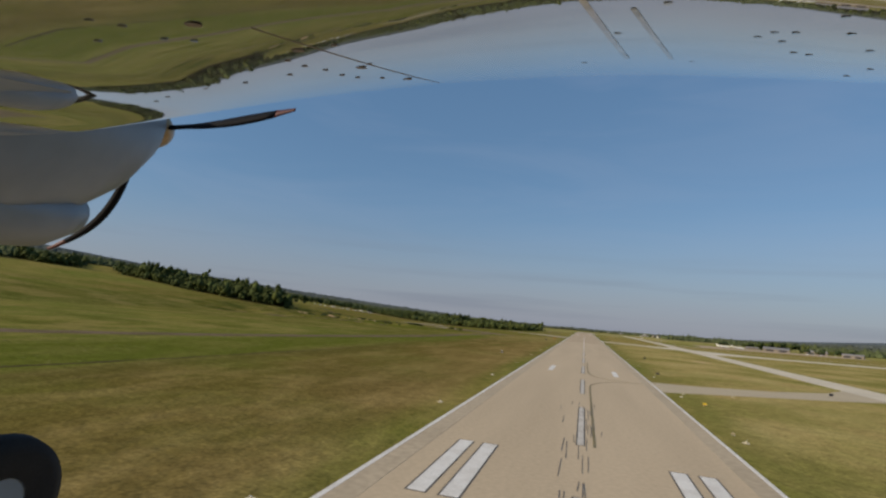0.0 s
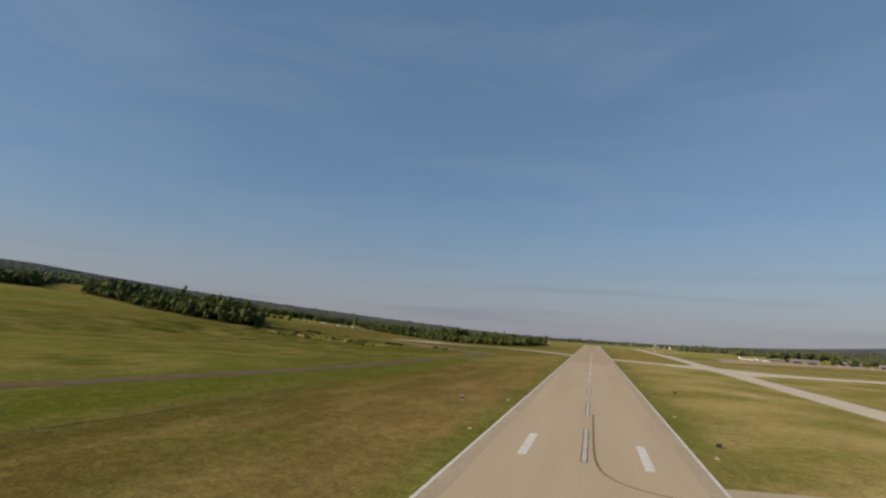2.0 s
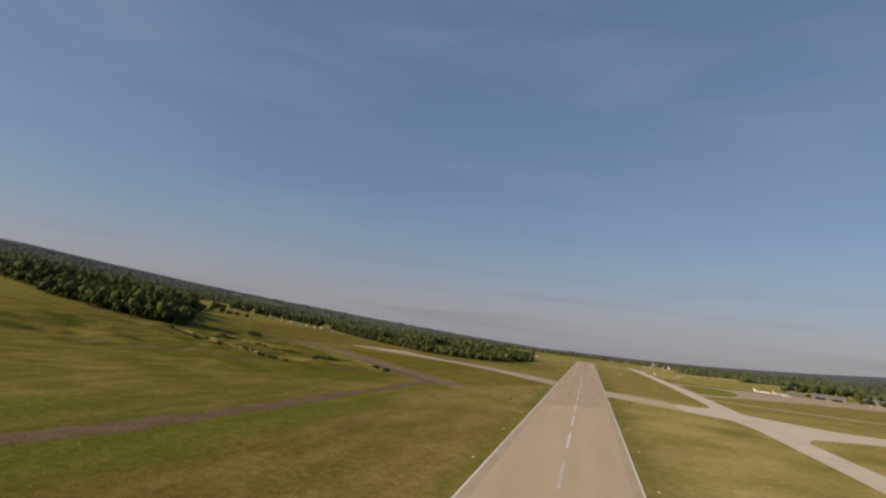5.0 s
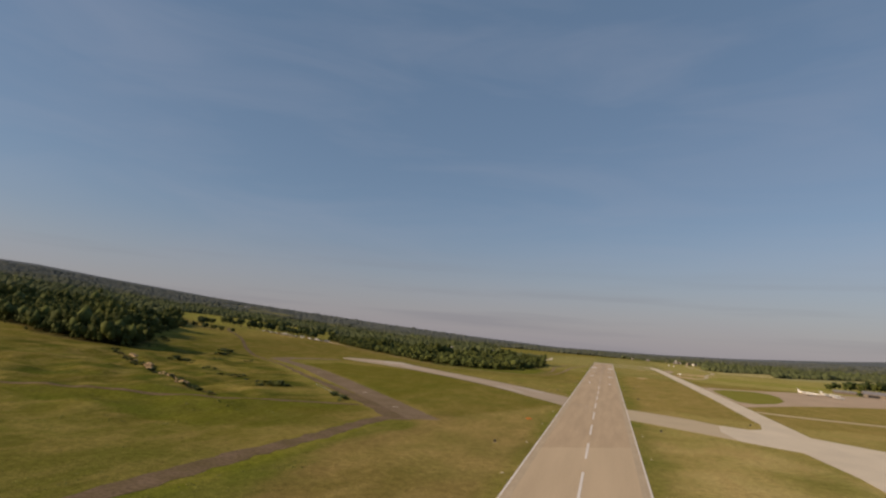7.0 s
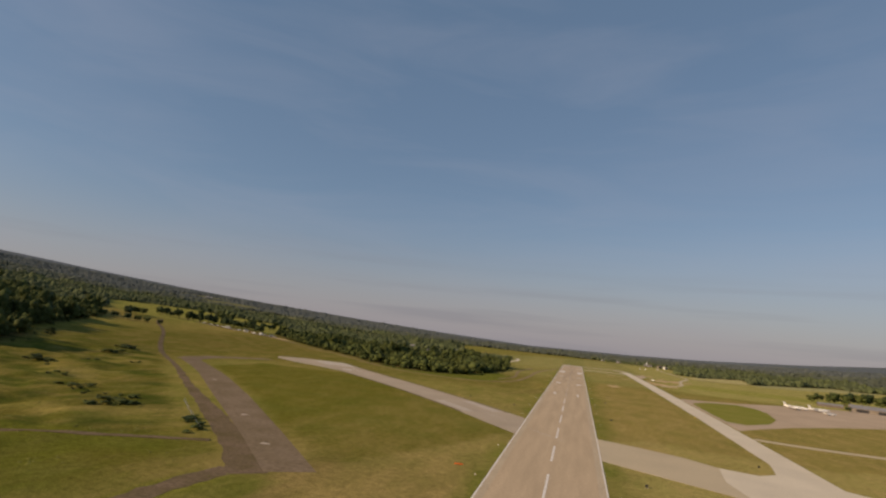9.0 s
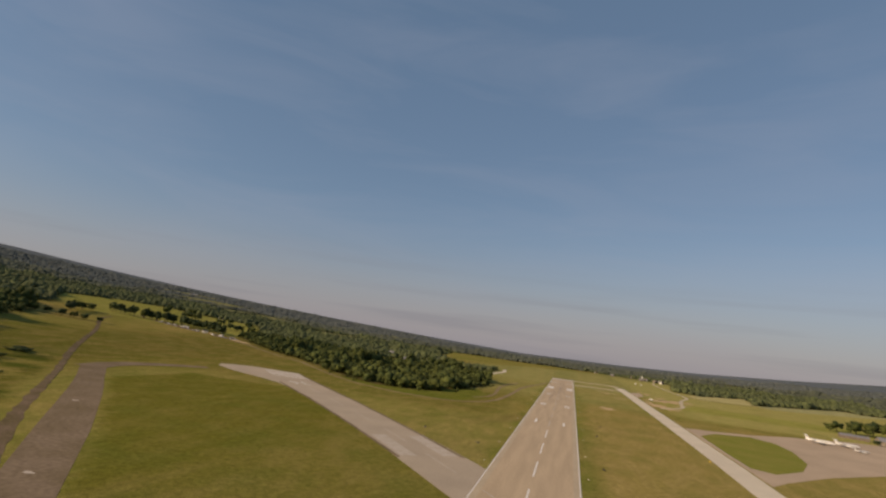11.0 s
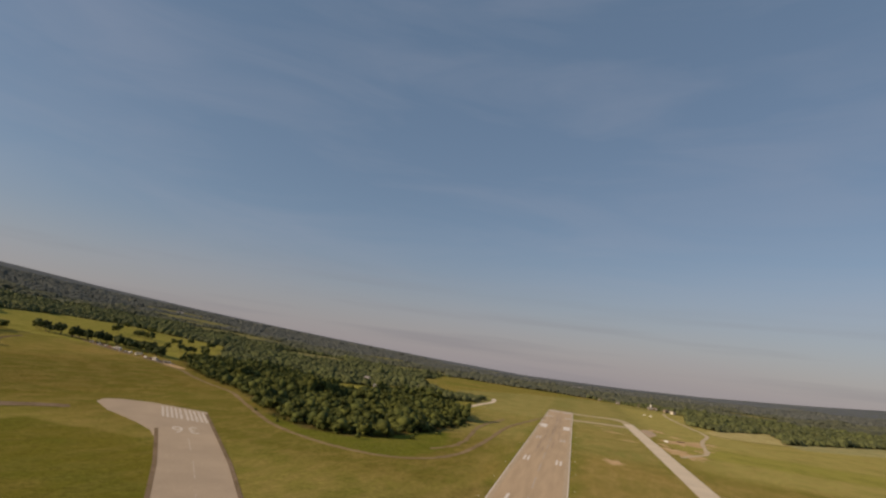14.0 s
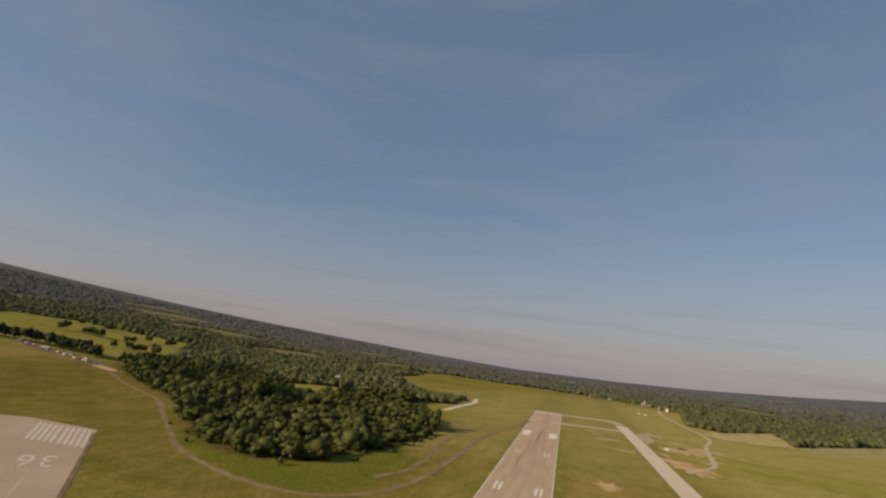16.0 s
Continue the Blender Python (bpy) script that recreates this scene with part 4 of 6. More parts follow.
def plant(p, r0, r1, ratio, sink, uneven=0.28):
    r = (r0 + (r1 - r0) * wr.beta(1.3, 2.2, len(p))) * (1 + 0.32 * wave(p[:, 0], p[:, 1], 60, 0.3))
    h = r * wr.uniform(ratio * (1 - uneven), ratio * (1 + uneven), len(p)) * (1 + 0.26 * wave(p[:, 0], p[:, 1], 95, 2.0))
    return np.column_stack([p, height(p[:, 0], p[:, 1]) - sink, r, h])


near_templates = [leafy_crown(wr, 6, 380, leaf=(0.05, 0.115)) for _ in range(8)]
iv1, if1 = icosphere(1)
mid_templates = []
for _ in range(8):
    v_, f_ = drop_bottom(lumpy(iv1, wr, 9, 0.42), if1, -0.25)
    v_ = v_ * np.array((0.92, 0.92, 0.92)) + np.array((0, 0, 1.0))
    # sprays of leaves stand out all over the crown
    at = v_[wr.integers(0, len(v_), 48)]
    out = (at - np.array((0, 0, 1.0))) / np.linalg.norm(at - np.array((0, 0, 1.0)), axis=1)[:, None]
    tip = wr.normal(size=(48, 2, 3)) * 0.12 + out[:, None] * wr.uniform(0.0, 0.16, (48, 2, 1))
    spray = np.stack([at - out * 0.04, at + tip[:, 0], at + tip[:, 1]], 1).reshape(-1, 3)
    mid_templates.append((np.concatenate([v_, spray]), np.concatenate([f_, np.arange(144).reshape(-1, 3) + len(v_)])))
iv0, if0 = icosphere(1)
far_templates = []
for _ in range(8):
    v_, f_ = drop_bottom(lumpy(iv0, wr, 6, 0.4), if0, -0.1)
    far_templates.append((v_ + np.array((0, 0, 1.0)), f_))

# the wood block by the track and the left wood: every tree leafed out
near_p = np.concatenate([sites(-760, -90, 1050, 1560, 10.6), sites(-1090, -470, 690, 1200, 10.6)])
near_p = near_p[wave(near_p[:, 0], near_p[:, 1], 24, 0.9) + wr.uniform(-0.5, 0.5, len(near_p)) > -0.74]
stand = plant(near_p, 4.4, 11.5, 1.85, 0.6)
stand[:, 4] *= np.where(stand[:, 1] < 1000, 1.4, 1.0)
scatter("deciduous_wood", LEAF, near_templates, stand, wr, "dense green broadleaf wood beside the airfield", smooth=True)
# shrubs and saplings along the edges of the woods
edge = near_p[wr.uniform(size=len(near_p)) < 0.5]
edge = edge + wr.normal(0, 9, edge.shape)
edge = edge[~wooded(edge[:, 0], edge[:, 1]) & ~inside(edge[:, 0], edge[:, 1], FARM_FIELD)]
scatter("wood_edge_shrubs", LEAF, near_templates, plant(edge, 1.6, 3.2, 2.0, 0.3), wr, "low green scrub along the edge of the wood")


def rest(p):
    a = (p[:, 0] > -760) & (p[:, 0] < -90) & (p[:, 1] < 1560) & (p[:, 1] > 1050)
    b = (p[:, 0] > -1090) & (p[:, 0] < -470) & (p[:, 1] < 1200)
    return p[~a & ~b & in_view(p)]


mid_p = rest(sites(-1800, 900, 600, 2600, 12.0))
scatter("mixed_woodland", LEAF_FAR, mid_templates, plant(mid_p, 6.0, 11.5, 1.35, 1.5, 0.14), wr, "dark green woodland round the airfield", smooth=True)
def beyond(step, r0, r1):
    """Wooded sites past the middle distance, between two distances from the airfield."""
    p = rest(sites(-6000, 4400, 500, 5800, step))
    p = p[(p[:, 0] < -1800) | (p[:, 0] > 900) | (p[:, 1] > 2600)]
    d = np.hypot(p[:, 0], p[:, 1] - 350) + 250 * wave(p[:, 0], p[:, 1], 300, 0.4)
    return p[(d > r0) & (d < r1)]


far_p, hill_p, ridge_p = beyond(20, 0, 3250), beyond(27, 3250, 4900), beyond(44, 4850, 6300)
ridge_p = ridge_p[ridge_p[:, 0] < -0.25 * ridge_p[:, 1]]
# the distant crowns carry painted haze in their colour
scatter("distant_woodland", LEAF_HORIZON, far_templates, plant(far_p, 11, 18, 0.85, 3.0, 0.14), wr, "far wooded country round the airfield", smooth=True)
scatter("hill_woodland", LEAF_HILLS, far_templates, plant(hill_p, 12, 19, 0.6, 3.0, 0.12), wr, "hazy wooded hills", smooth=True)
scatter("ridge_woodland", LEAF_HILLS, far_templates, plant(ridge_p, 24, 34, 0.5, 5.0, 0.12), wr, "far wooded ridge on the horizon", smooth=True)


# ---- single trees and shrubs ----
def crown_mesh(name, seed, lobes, cards, mat, core=2):
    rnd = np.random.default_rng(seed)
    v, f = leafy_crown(rnd, lobes, cards, core)
    return raw_mesh(name, v, f, mat)


def limbed_trunk(seed, h, r):
    rnd = random.Random(seed)
    bm = bmesh.new()
    rod(bm, (0, 0, -0.3), (0.1, 0.05, h * 0.5), r, r * 0.65, 9)
    rod(bm, (0.1, 0.05, h * 0.5), (0, 0, h * 0.85), r * 0.65, r * 0.2, 8)
    for i in range(5):
        a = 2 * math.pi * i / 5 + rnd.uniform(-0.4, 0.4)
        z = h * rnd.uniform(0.32, 0.55)
        rod(bm, (0.05, 0, z), (math.cos(a) * h * 0.24, math.sin(a) * h * 0.24, z + h * 0.22), r * 0.38, r * 0.1, 6)
    return mesh_of(bm, "trunk", BARK)


CROWNS = [crown_mesh("crown", 70 + i, 12, 420, LEAF_DARK if i % 2 else LEAF) for i in range(4)]
TRUNK = limbed_trunk(3, 1.0, 0.035)


def tree(x, y, h, r, k, label, group):
    t = thing("tree", pose(x, y, float(height(x, y)), 0, 0, 47 * k), label, "tree", group)
    tr = new("trunk", TRUNK)
    tr.parent, tr.scale = t, (h, h, h)
    c = new("crown", CROWNS[k % 4])
    c.parent, c.location, c.scale = t, (0, 0, h * 0.20), (r, r, h * 0.40)
    return t


tr_ = random.Random(21)
for i, (x, y, h, r) in enumerate([(-920, 1371, 17, 7.5), (-877, 1384, 15, 5.5), (-850, 1384, 14, 6), (-842, 1394, 15, 7), (-829, 1402, 13, 6), (-819, 1418, 14, 7), (-808, 1424, 13, 6),
                                  (-795, 1432, 12, 6), (-783, 1437, 15, 7), (-770, 1440, 13, 6), (-757, 1440, 13, 6.5), (-744, 1438, 12, 6), (-729, 1435, 11, 5.5), (-716, 1430, 12, 6),
                                  (-704, 1428, 12, 6), (-691, 1425, 11, 5), (-680, 1420, 11, 5.5), (-849, 1218, 13, 8), (-866, 1242, 14, 8), (-872, 1262, 12, 7), (-878, 1284, 12, 8), (-835, 1205, 11, 7), (-735, 1130, 8, 6), (-748, 1120, 9, 7), (-722, 1138, 8, 6), (-765, 1110, 9, 6), (-780, 1100, 9, 7), (-705, 1150, 7, 5)]):
    tree(x, y, h * 1.35, r * 1.2, i, "green broadleaf tree beside the farm road", "trees along the farm road")
for i in range(26):
    s = i / 25
    tree(-905 + 232 * s + tr_.uniform(-5, 5), 1366 + 50 * math.sin(2.2 * s) + tr_.uniform(-6, 6), tr_.uniform(15, 24), tr_.uniform(6, 10), i * 2 + 1, "dark green tree beside the farm road", "trees along the farm road")
for i, (x, y) in enumerate([(-800, 1560), (-780, 1575), (-760, 1590), (-740, 1600), (-728, 1590), (-750, 1560), (-880, 1790), (-895, 1825), (-1040, 1650), (-1060, 1680), (-1200, 1840), (-1180, 1860), (-1150, 1870), (-1290, 1880), (-1120, 1850), (-1004, 1678), (-990, 1676), (-975, 1673), (-960, 1671), (-947, 1670), (-904, 1690), (-895, 1700), (-947, 1800)]):
    tree(x, y, tr_.uniform(15, 22), tr_.uniform(7, 11), i, "lone green broadleaf tree in a pasture", "field trees")
for i, (x, y, h, r) in enumerate([(378, 1368, 13.0, 7.5), (390, 1376, 15.9, 8.8), (402, 1362, 17.4, 8.8), (413, 1372, 20.3, 10.0), (424, 1366, 18.8, 8.8), (436, 1380, 21.8, 10.0), (448, 1372, 21.8, 10.0), (462, 1384, 23.2, 11.2), (476, 1378, 20.3, 10.0), (492, 1390, 21.8, 10.0), (508, 1380, 20.3, 10.0), (373, 1238, 7.0, 5.0), (446, 1226, 10.0, 6.0), (460, 1234, 12.0, 7.0), (474, 1222, 11.0, 7.0), (490, 1240, 13.0, 7.0), (506, 1236, 12.0, 7.0), (524, 1250, 14.0, 8.0), (540, 1262, 13.0, 8.0), (556, 1270, 14.0, 8.0)]):
    tree(x, y, h, r, i, "dark green broadleaf tree behind the hangars", "trees behind the hangars")

SHRUBS = [crown_mesh("foliage", 90 + i, 8, 160, LEAF_DARK if i == 1 else LEAF, 1) for i in range(3)]


def shrub(x, y, r, h, k):
    o = new("shrub", SHRUBS[k % 3])
    o.matrix_world = pose(x, y, float(height(x, y)) - 0.1, 0, 0, 61 * k) @ Matrix.Diagonal((r, r, h / 2, 1))
    return tagged(o, "bushy green shrub in rough meadow", "shrub", "meadow shrubs")


sr = random.Random(8)
# scrub grows in winding bands along old drains
for line, n, spread in (([(-412, 706), (-394, 724), (-384, 738), (-362, 760)], 22, 3.5), ([(-388, 706), (-328, 666), (-290, 643), (-264, 632)], 30, 3.0),
                        ([(-246, 622), (-236, 612), (-214, 603)], 15, 6.0), ([(-414, 786), (-440, 828), (-470, 872), (-500, 910)], 22, 5.0),
                        ([(-470, 770), (-520, 800), (-560, 836)], 14, 6.0), ([(-176, 612), (-150, 586)], 5, 2.0)):
    clumps = [((len(line) - 1) * min(0.999, sr.random()), sr.uniform(0.5, 1.6)) for _ in range(max(3, n // 4))]
    for i in range(n):
        u, big = clumps[i % len(clumps)]
        u = min(len(line) - 1.001, max(0.0, u + sr.gauss(0, 0.06)))
        (xa, ya), (xb, yb) = line[int(u)], line[int(u) + 1]
        w = u - int(u)
        size = sr.uniform(0.9, 3.0) * big
        shrub(xa + (xb - xa) * w + sr.gauss(0, spread * 1.3), ya + (yb - ya) * w + sr.gauss(0, spread * 1.3), size * 1.25, size * 0.95, i)

# rough tussocks and weeds over the meadow, along ditch and roads
tz = wr.uniform((-500, 430), (-122, 900), (15000, 2))
tz = tz[(tz[:, 0] < -118 - 0.94 * np.maximum(tz[:, 1] - 545, 0) - 30 * (tz[:, 1] < 545)) & (tz[:, 0] > -470) & (wave(tz[:, 0], tz[:, 1], 19, 3.1) + 0.5 * wave(tz[:, 0], tz[:, 1], 8, 1.0) + wr.uniform(-0.5, 0.5, len(tz)) > 0.42)]
tr2 = wr.uniform((-200, -60), (-97, 430), (9000, 2))
tr2 = tr2[wave(tr2[:, 0] * 1.6, tr2[:, 1] * 0.5, 12, 1.0) + wr.uniform(-0.5, 0.5, len(tr2)) > 0.35]
road_x = np.interp(tr2[:, 1], [-60, 60, 120, 190, 262, 330, 430], [-240, -185, -160, -142, -128, -117, -113])
tr2 = tr2[np.abs(tr2[:, 0] - road_x) > 7.5]
tr3 = wr.uniform((-104, 380), (-86, 545), (1500, 2))
tr3 = tr3[wave(tr3[:, 0], tr3[:, 1], 13, 2.2) + 0.5 * wave(tr3[:, 0], tr3[:, 1], 5, 0.4) + wr.uniform(-0.4, 0.4, len(tr3)) > 0.55]
tr4 = wr.uniform((-190, 1016), (-88, 1090), (700, 2))
tr4 = tr4[(np.hypot(tr4[:, 0] + 130, tr4[:, 1] - 1085) < 66) & ~wooded(tr4[:, 0], tr4[:, 1])]
tz = np.concatenate([tz, tr2, tr3, tr4])
scatter("meadow_tussocks", TUFT, far_templates, np.column_stack([tz, height(tz[:, 0], tz[:, 1]) - 0.12, wr.uniform(0.4, 1.5, len(tz)) * np.where(tz[:, 1] < 430, 0.55, np.where(tz[:, 0] > -105, 0.45, 0.7)), wr.uniform(0.12, 0.34, len(tz)) * np.where(tz[:, 1] < 430, 0.7, 1)]), wr,
        "tufts of tall rank grass and weeds")


# ---- lamps and signs of the airfield ----
def edge_light_model():
    t = thing("runway_light", pose(0, 0, 0), "small runway edge light on a pale concrete base", "runway light", "runway edge lights")
    bm = bmesh.new()
    rod(bm, (0, 0, -0.1), (0, 0, 0.05), 0.62, 0.58, 14)
    part("base_plate", bm, CONCRETE, t, "pale concrete base")
    bm = bmesh.new()
    rod(bm, (0, 0, 0.05), (0, 0, 0.26), 0.04, 0.04, 8)
    part("stake", bm, YELLOW, t)
    bm = bmesh.new()
    bmesh.ops.create_uvsphere(bm, u_segments=12, v_segments=8, radius=0.08, matrix=Matrix.Translation((0, 0, 0.32)) @ Matrix.Diagonal((1, 1, 1.3, 1)))
    part("lens", bm, WHITE_PAINT, t, "clear glass lens", True)
    return t


first_light = edge_light_model()
first_light.matrix_world = pose(-27, -9.5, 0)
for i in range(30):
    for x in (-27, 27):
        y = -9.5 + 60.6 * (i - 1)
        if (x, i) != (-27, 1) and not (x > 0 and (118 < y < 150 or 655 < y < 720)) and not (x < 0 and 690 < y < 762) and y < END:
            copy_thing(first_light, pose(x, y, 0, 0, 0, 7 * i))


def distance_sign(x, y, white, label):
    t = thing("distance_sign", pose(x, y, 0, 0, 0, 4) @ Matrix.Scale(0.8, 4), label, "sign", "runway distance signs")
    bm = bmesh.new()
    box(bm, -0.75, 0.75, -0.16, 0.16, 0.35, 1.65, 0.04)
    part("panel_box", bm, DARK, t)
    bm = bmesh.new()
    box(bm, -0.66, 0.66, -0.185, -0.165, 1.25 if white else 0.44, 1.56)
    part("face", bm, WHITE_PAINT if white else DARK, t)
    for sx in (-0.5, 0.5):
        bm = bmesh.new()
        rod(bm, (sx, 0, -0.1), (sx, 0, 0.36), 0.05, 0.05, 8)
        part("leg", bm, STEEL, t)
    bm = bmesh.new()
    box(bm, -0.85, 0.85, -0.3, 0.3, -0.1, 0.05, 0.03)
    part("concrete_pad", bm, TAXI_TAN, t)
    return t


for x, y, white in ((-41, 221, True), (-40, 525, False), (-78, 841, False), (38, 311, False), (38.5, 620, False), (38, 930, False)):
    distance_sign(x, y, white, "white faced distance sign on a pad" if white else "black distance sign box on a concrete pad")


def guidance_sign(x, y, mat, label, w=1.6, h=0.9, turn=0):
    t = thing("guidance_sign", pose(x, y, 0, 0, 0, turn), label, "sign", "taxiway signs")
    bm = bmesh.new()
    box(bm, -w / 2, w / 2, -0.14, 0.14, 0.25, 0.25 + h, 0.03)
    part("housing", bm, mat, t)
    for sx in (-w * 0.35, w * 0.35):
        bm = bmesh.new()
        rod(bm, (sx, 0, -0.1), (sx, 0, 0.27), 0.05, 0.05, 8)
        part("leg", bm, STEEL, t)
    return t


guidance_sign(36, 806, DARK, "dark guidance sign on short legs")
guidance_sign(30, 185, DARK, "dark guidance sign in pale grass", 1.2, 0.8)
for x, y in ((28.5, 119), (44, 128)):
    copy_thing(first_light, pose(x, y, 0))
guidance_sign(103, 702, DARK, "dark guidance sign at the turn-off", turn=40)
guidance_sign(30, 97, YELLOW, "yellow guidance sign beside the turn-off", 0.9, 0.45)
guidance_sign(26.5, 57, TAXI_TAN, "small faded marker board beside the runway", 0.6, 0.25)
guidance_sign(-36, 606, ORANGE, "orange marker board lying in the grass", 3.4, 0.5, 10)
guidance_sign(104, 150, DARK, "dark guidance sign by the taxiway", turn=30)
guidance_sign(86, 170, DARK, "dark guidance sign by the taxiway", turn=30)
for i, (x, y) in enumerate([(112, 900), (-38, 820), (44, 990)]):
    guidance_sign(x, y, YELLOW if i == 0 else DARK, "small guidance sign in mown grass", 1.2, 0.7)


# ---- parked aircraft ----
def parked_jet(x, y, turn, length, label):
    t = thing("parked_jet", pose(x, y, 0.0, 0, 0, turn), label, "aircraft", "parked aircraft")
    k = length / 20
    bm = bmesh.new()
    rings(bm, [(-10 * k, 2.6 * k, 0.15 * k, 0.2 * k), (-8 * k, 2.4 * k, 0.6 * k, 0.65 * k), (-4 * k, 2.2 * k, 1.1 * k, 1.15 * k), (5 * k, 2.2 * k, 1.15 * k, 1.2 * k),
               (8 * k, 2.0 * k, 0.8 * k, 0.85 * k), (9.6 * k, 1.8 * k, 0.3 * k, 0.32 * k), (10 * k, 1.75 * k, 0.05 * k, 0.06 * k)], 18)
    fuselage = part("fuselage", bm, WHITE_PAINT, t, smooth=True)
    for s in (-1, 1):
        for i in range(6):
            bm = bmesh.new()
            a, b = sorted((s * 1.02 * k, s * 1.20 * k))
            box(bm, a, b, (-2.4 + 1.3 * i) * k, (-1.9 + 1.3 * i) * k, 2.45 * k, 2.9 * k, 0.03)
            part("cabin_window", bm, GLASS_DARK, fuselage)
    for s in (-1, 1):
        bm = bmesh.new()
        v = [bm.verts.new(q) for q in ((s * 0.6 * k, 2.2 * k, 1.5 * k), (s * 0.6 * k, -1.6 * k, 1.45 * k), (s * 9.5 * k, -2.6 * k, 2.0 * k), (s * 9.5 * k, -1.4 * k, 2.0 * k))]
        w = [bm.verts.new(p.co + Vector((0, 0, 0.28 * k))) for p in v]
        bm.faces.new(v)
        bm.faces.new(w[::-1])
        for i in range(4):
            bm.faces.new((v[i], v[(i + 1) % 4], w[(i + 1) % 4], w[i]))
        bmesh.ops.recalc_face_normals(bm, faces=bm.faces)
        part("wing", bm, WHITE_PAINT, t)
        bm = bmesh.new()
        rings(bm, [(-7.2 * k, 2.9 * k, 0.4 * k, 0.4 * k), (-5.5 * k, 2.9 * k, 0.62 * k, 0.62 * k), (-4.0 * k, 2.9 * k, 0.55 * k, 0.55 * k)], 14)
        bmesh.ops.translate(bm, verts=bm.verts, vec=(s * 1.7 * k, 0, 0))
        part("engine", bm, WHITE_PAINT, t, smooth=True)
        bm = bmesh.new()
        box(bm, min(0, s * 3.4 * k), max(0, s * 3.4 * k), -10.4 * k, -9.0 * k, 5.6 * k, 5.75 * k, 0.03)
        part("tailplane", bm, WHITE_PAINT, t)
        bm = bmesh.new()
        rod(bm, (s * 1.6 * k, -0.6 * k, 0.35 * k), (s * 1.6 * k, -0.6 * k, 1.6 * k), 0.1 * k, 0.1 * k, 8)
        rod(bm, (s * 1.45 * k, -0.6 * k, 0.38 * k), (s * 1.75 * k, -0.6 * k, 0.38 * k), 0.38 * k, 0.38 * k, 14)
        part("main_wheel", bm, DARK, t)
    bm = bmesh.new()
    v = [bm.verts.new(q) for q in ((-0.12 * k, -6.6 * k, 2.9 * k), (-0.12 * k, -9.6 * k, 2.9 * k), (-0.08 * k, -10.6 * k, 5.8 * k), (-0.08 * k, -9.0 * k, 5.8 * k))]
    w = [bm.verts.new(p.co + Vector((0.24 * k, 0, 0))) for p in v]
    bm.faces.new(v)
    bm.faces.new(w[::-1])
    for i in range(4):
        bm.faces.new((v[i], v[(i + 1) % 4], w[(i + 1) % 4], w[i]))
    bmesh.ops.recalc_face_normals(bm, faces=bm.faces)
    part("tail_fin", bm, WHITE_PAINT, t)
    bm = bmesh.new()
    box(bm, -0.72 * k, 0.72 * k, 7.1 * k, 7.7 * k, 2.3 * k, 2.75 * k, 0.05)
    part("windscreen", bm, GLASS_DARK, t)
    bm = bmesh.new()
    rod(bm, (0, 6.6 * k, 0.3 * k), (0, 6.6 * k, 1.4 * k), 0.08 * k, 0.08 * k, 8)
    rod(bm, (-0.12 * k, 6.6 * k, 0.3 * k), (0.12 * k, 6.6 * k, 0.3 * k), 0.3 * k, 0.3 * k, 14)
    part("nose_wheel", bm, DARK, t)
    return t


parked_jet(280, 1153, -100, 27, "white business jet parked on the apron")
parked_jet(307, 1157, -82, 26, "white business jet parked beside another jet")
parked_jet(306, 1126, -75, 16, "small white aircraft parked on the apron")


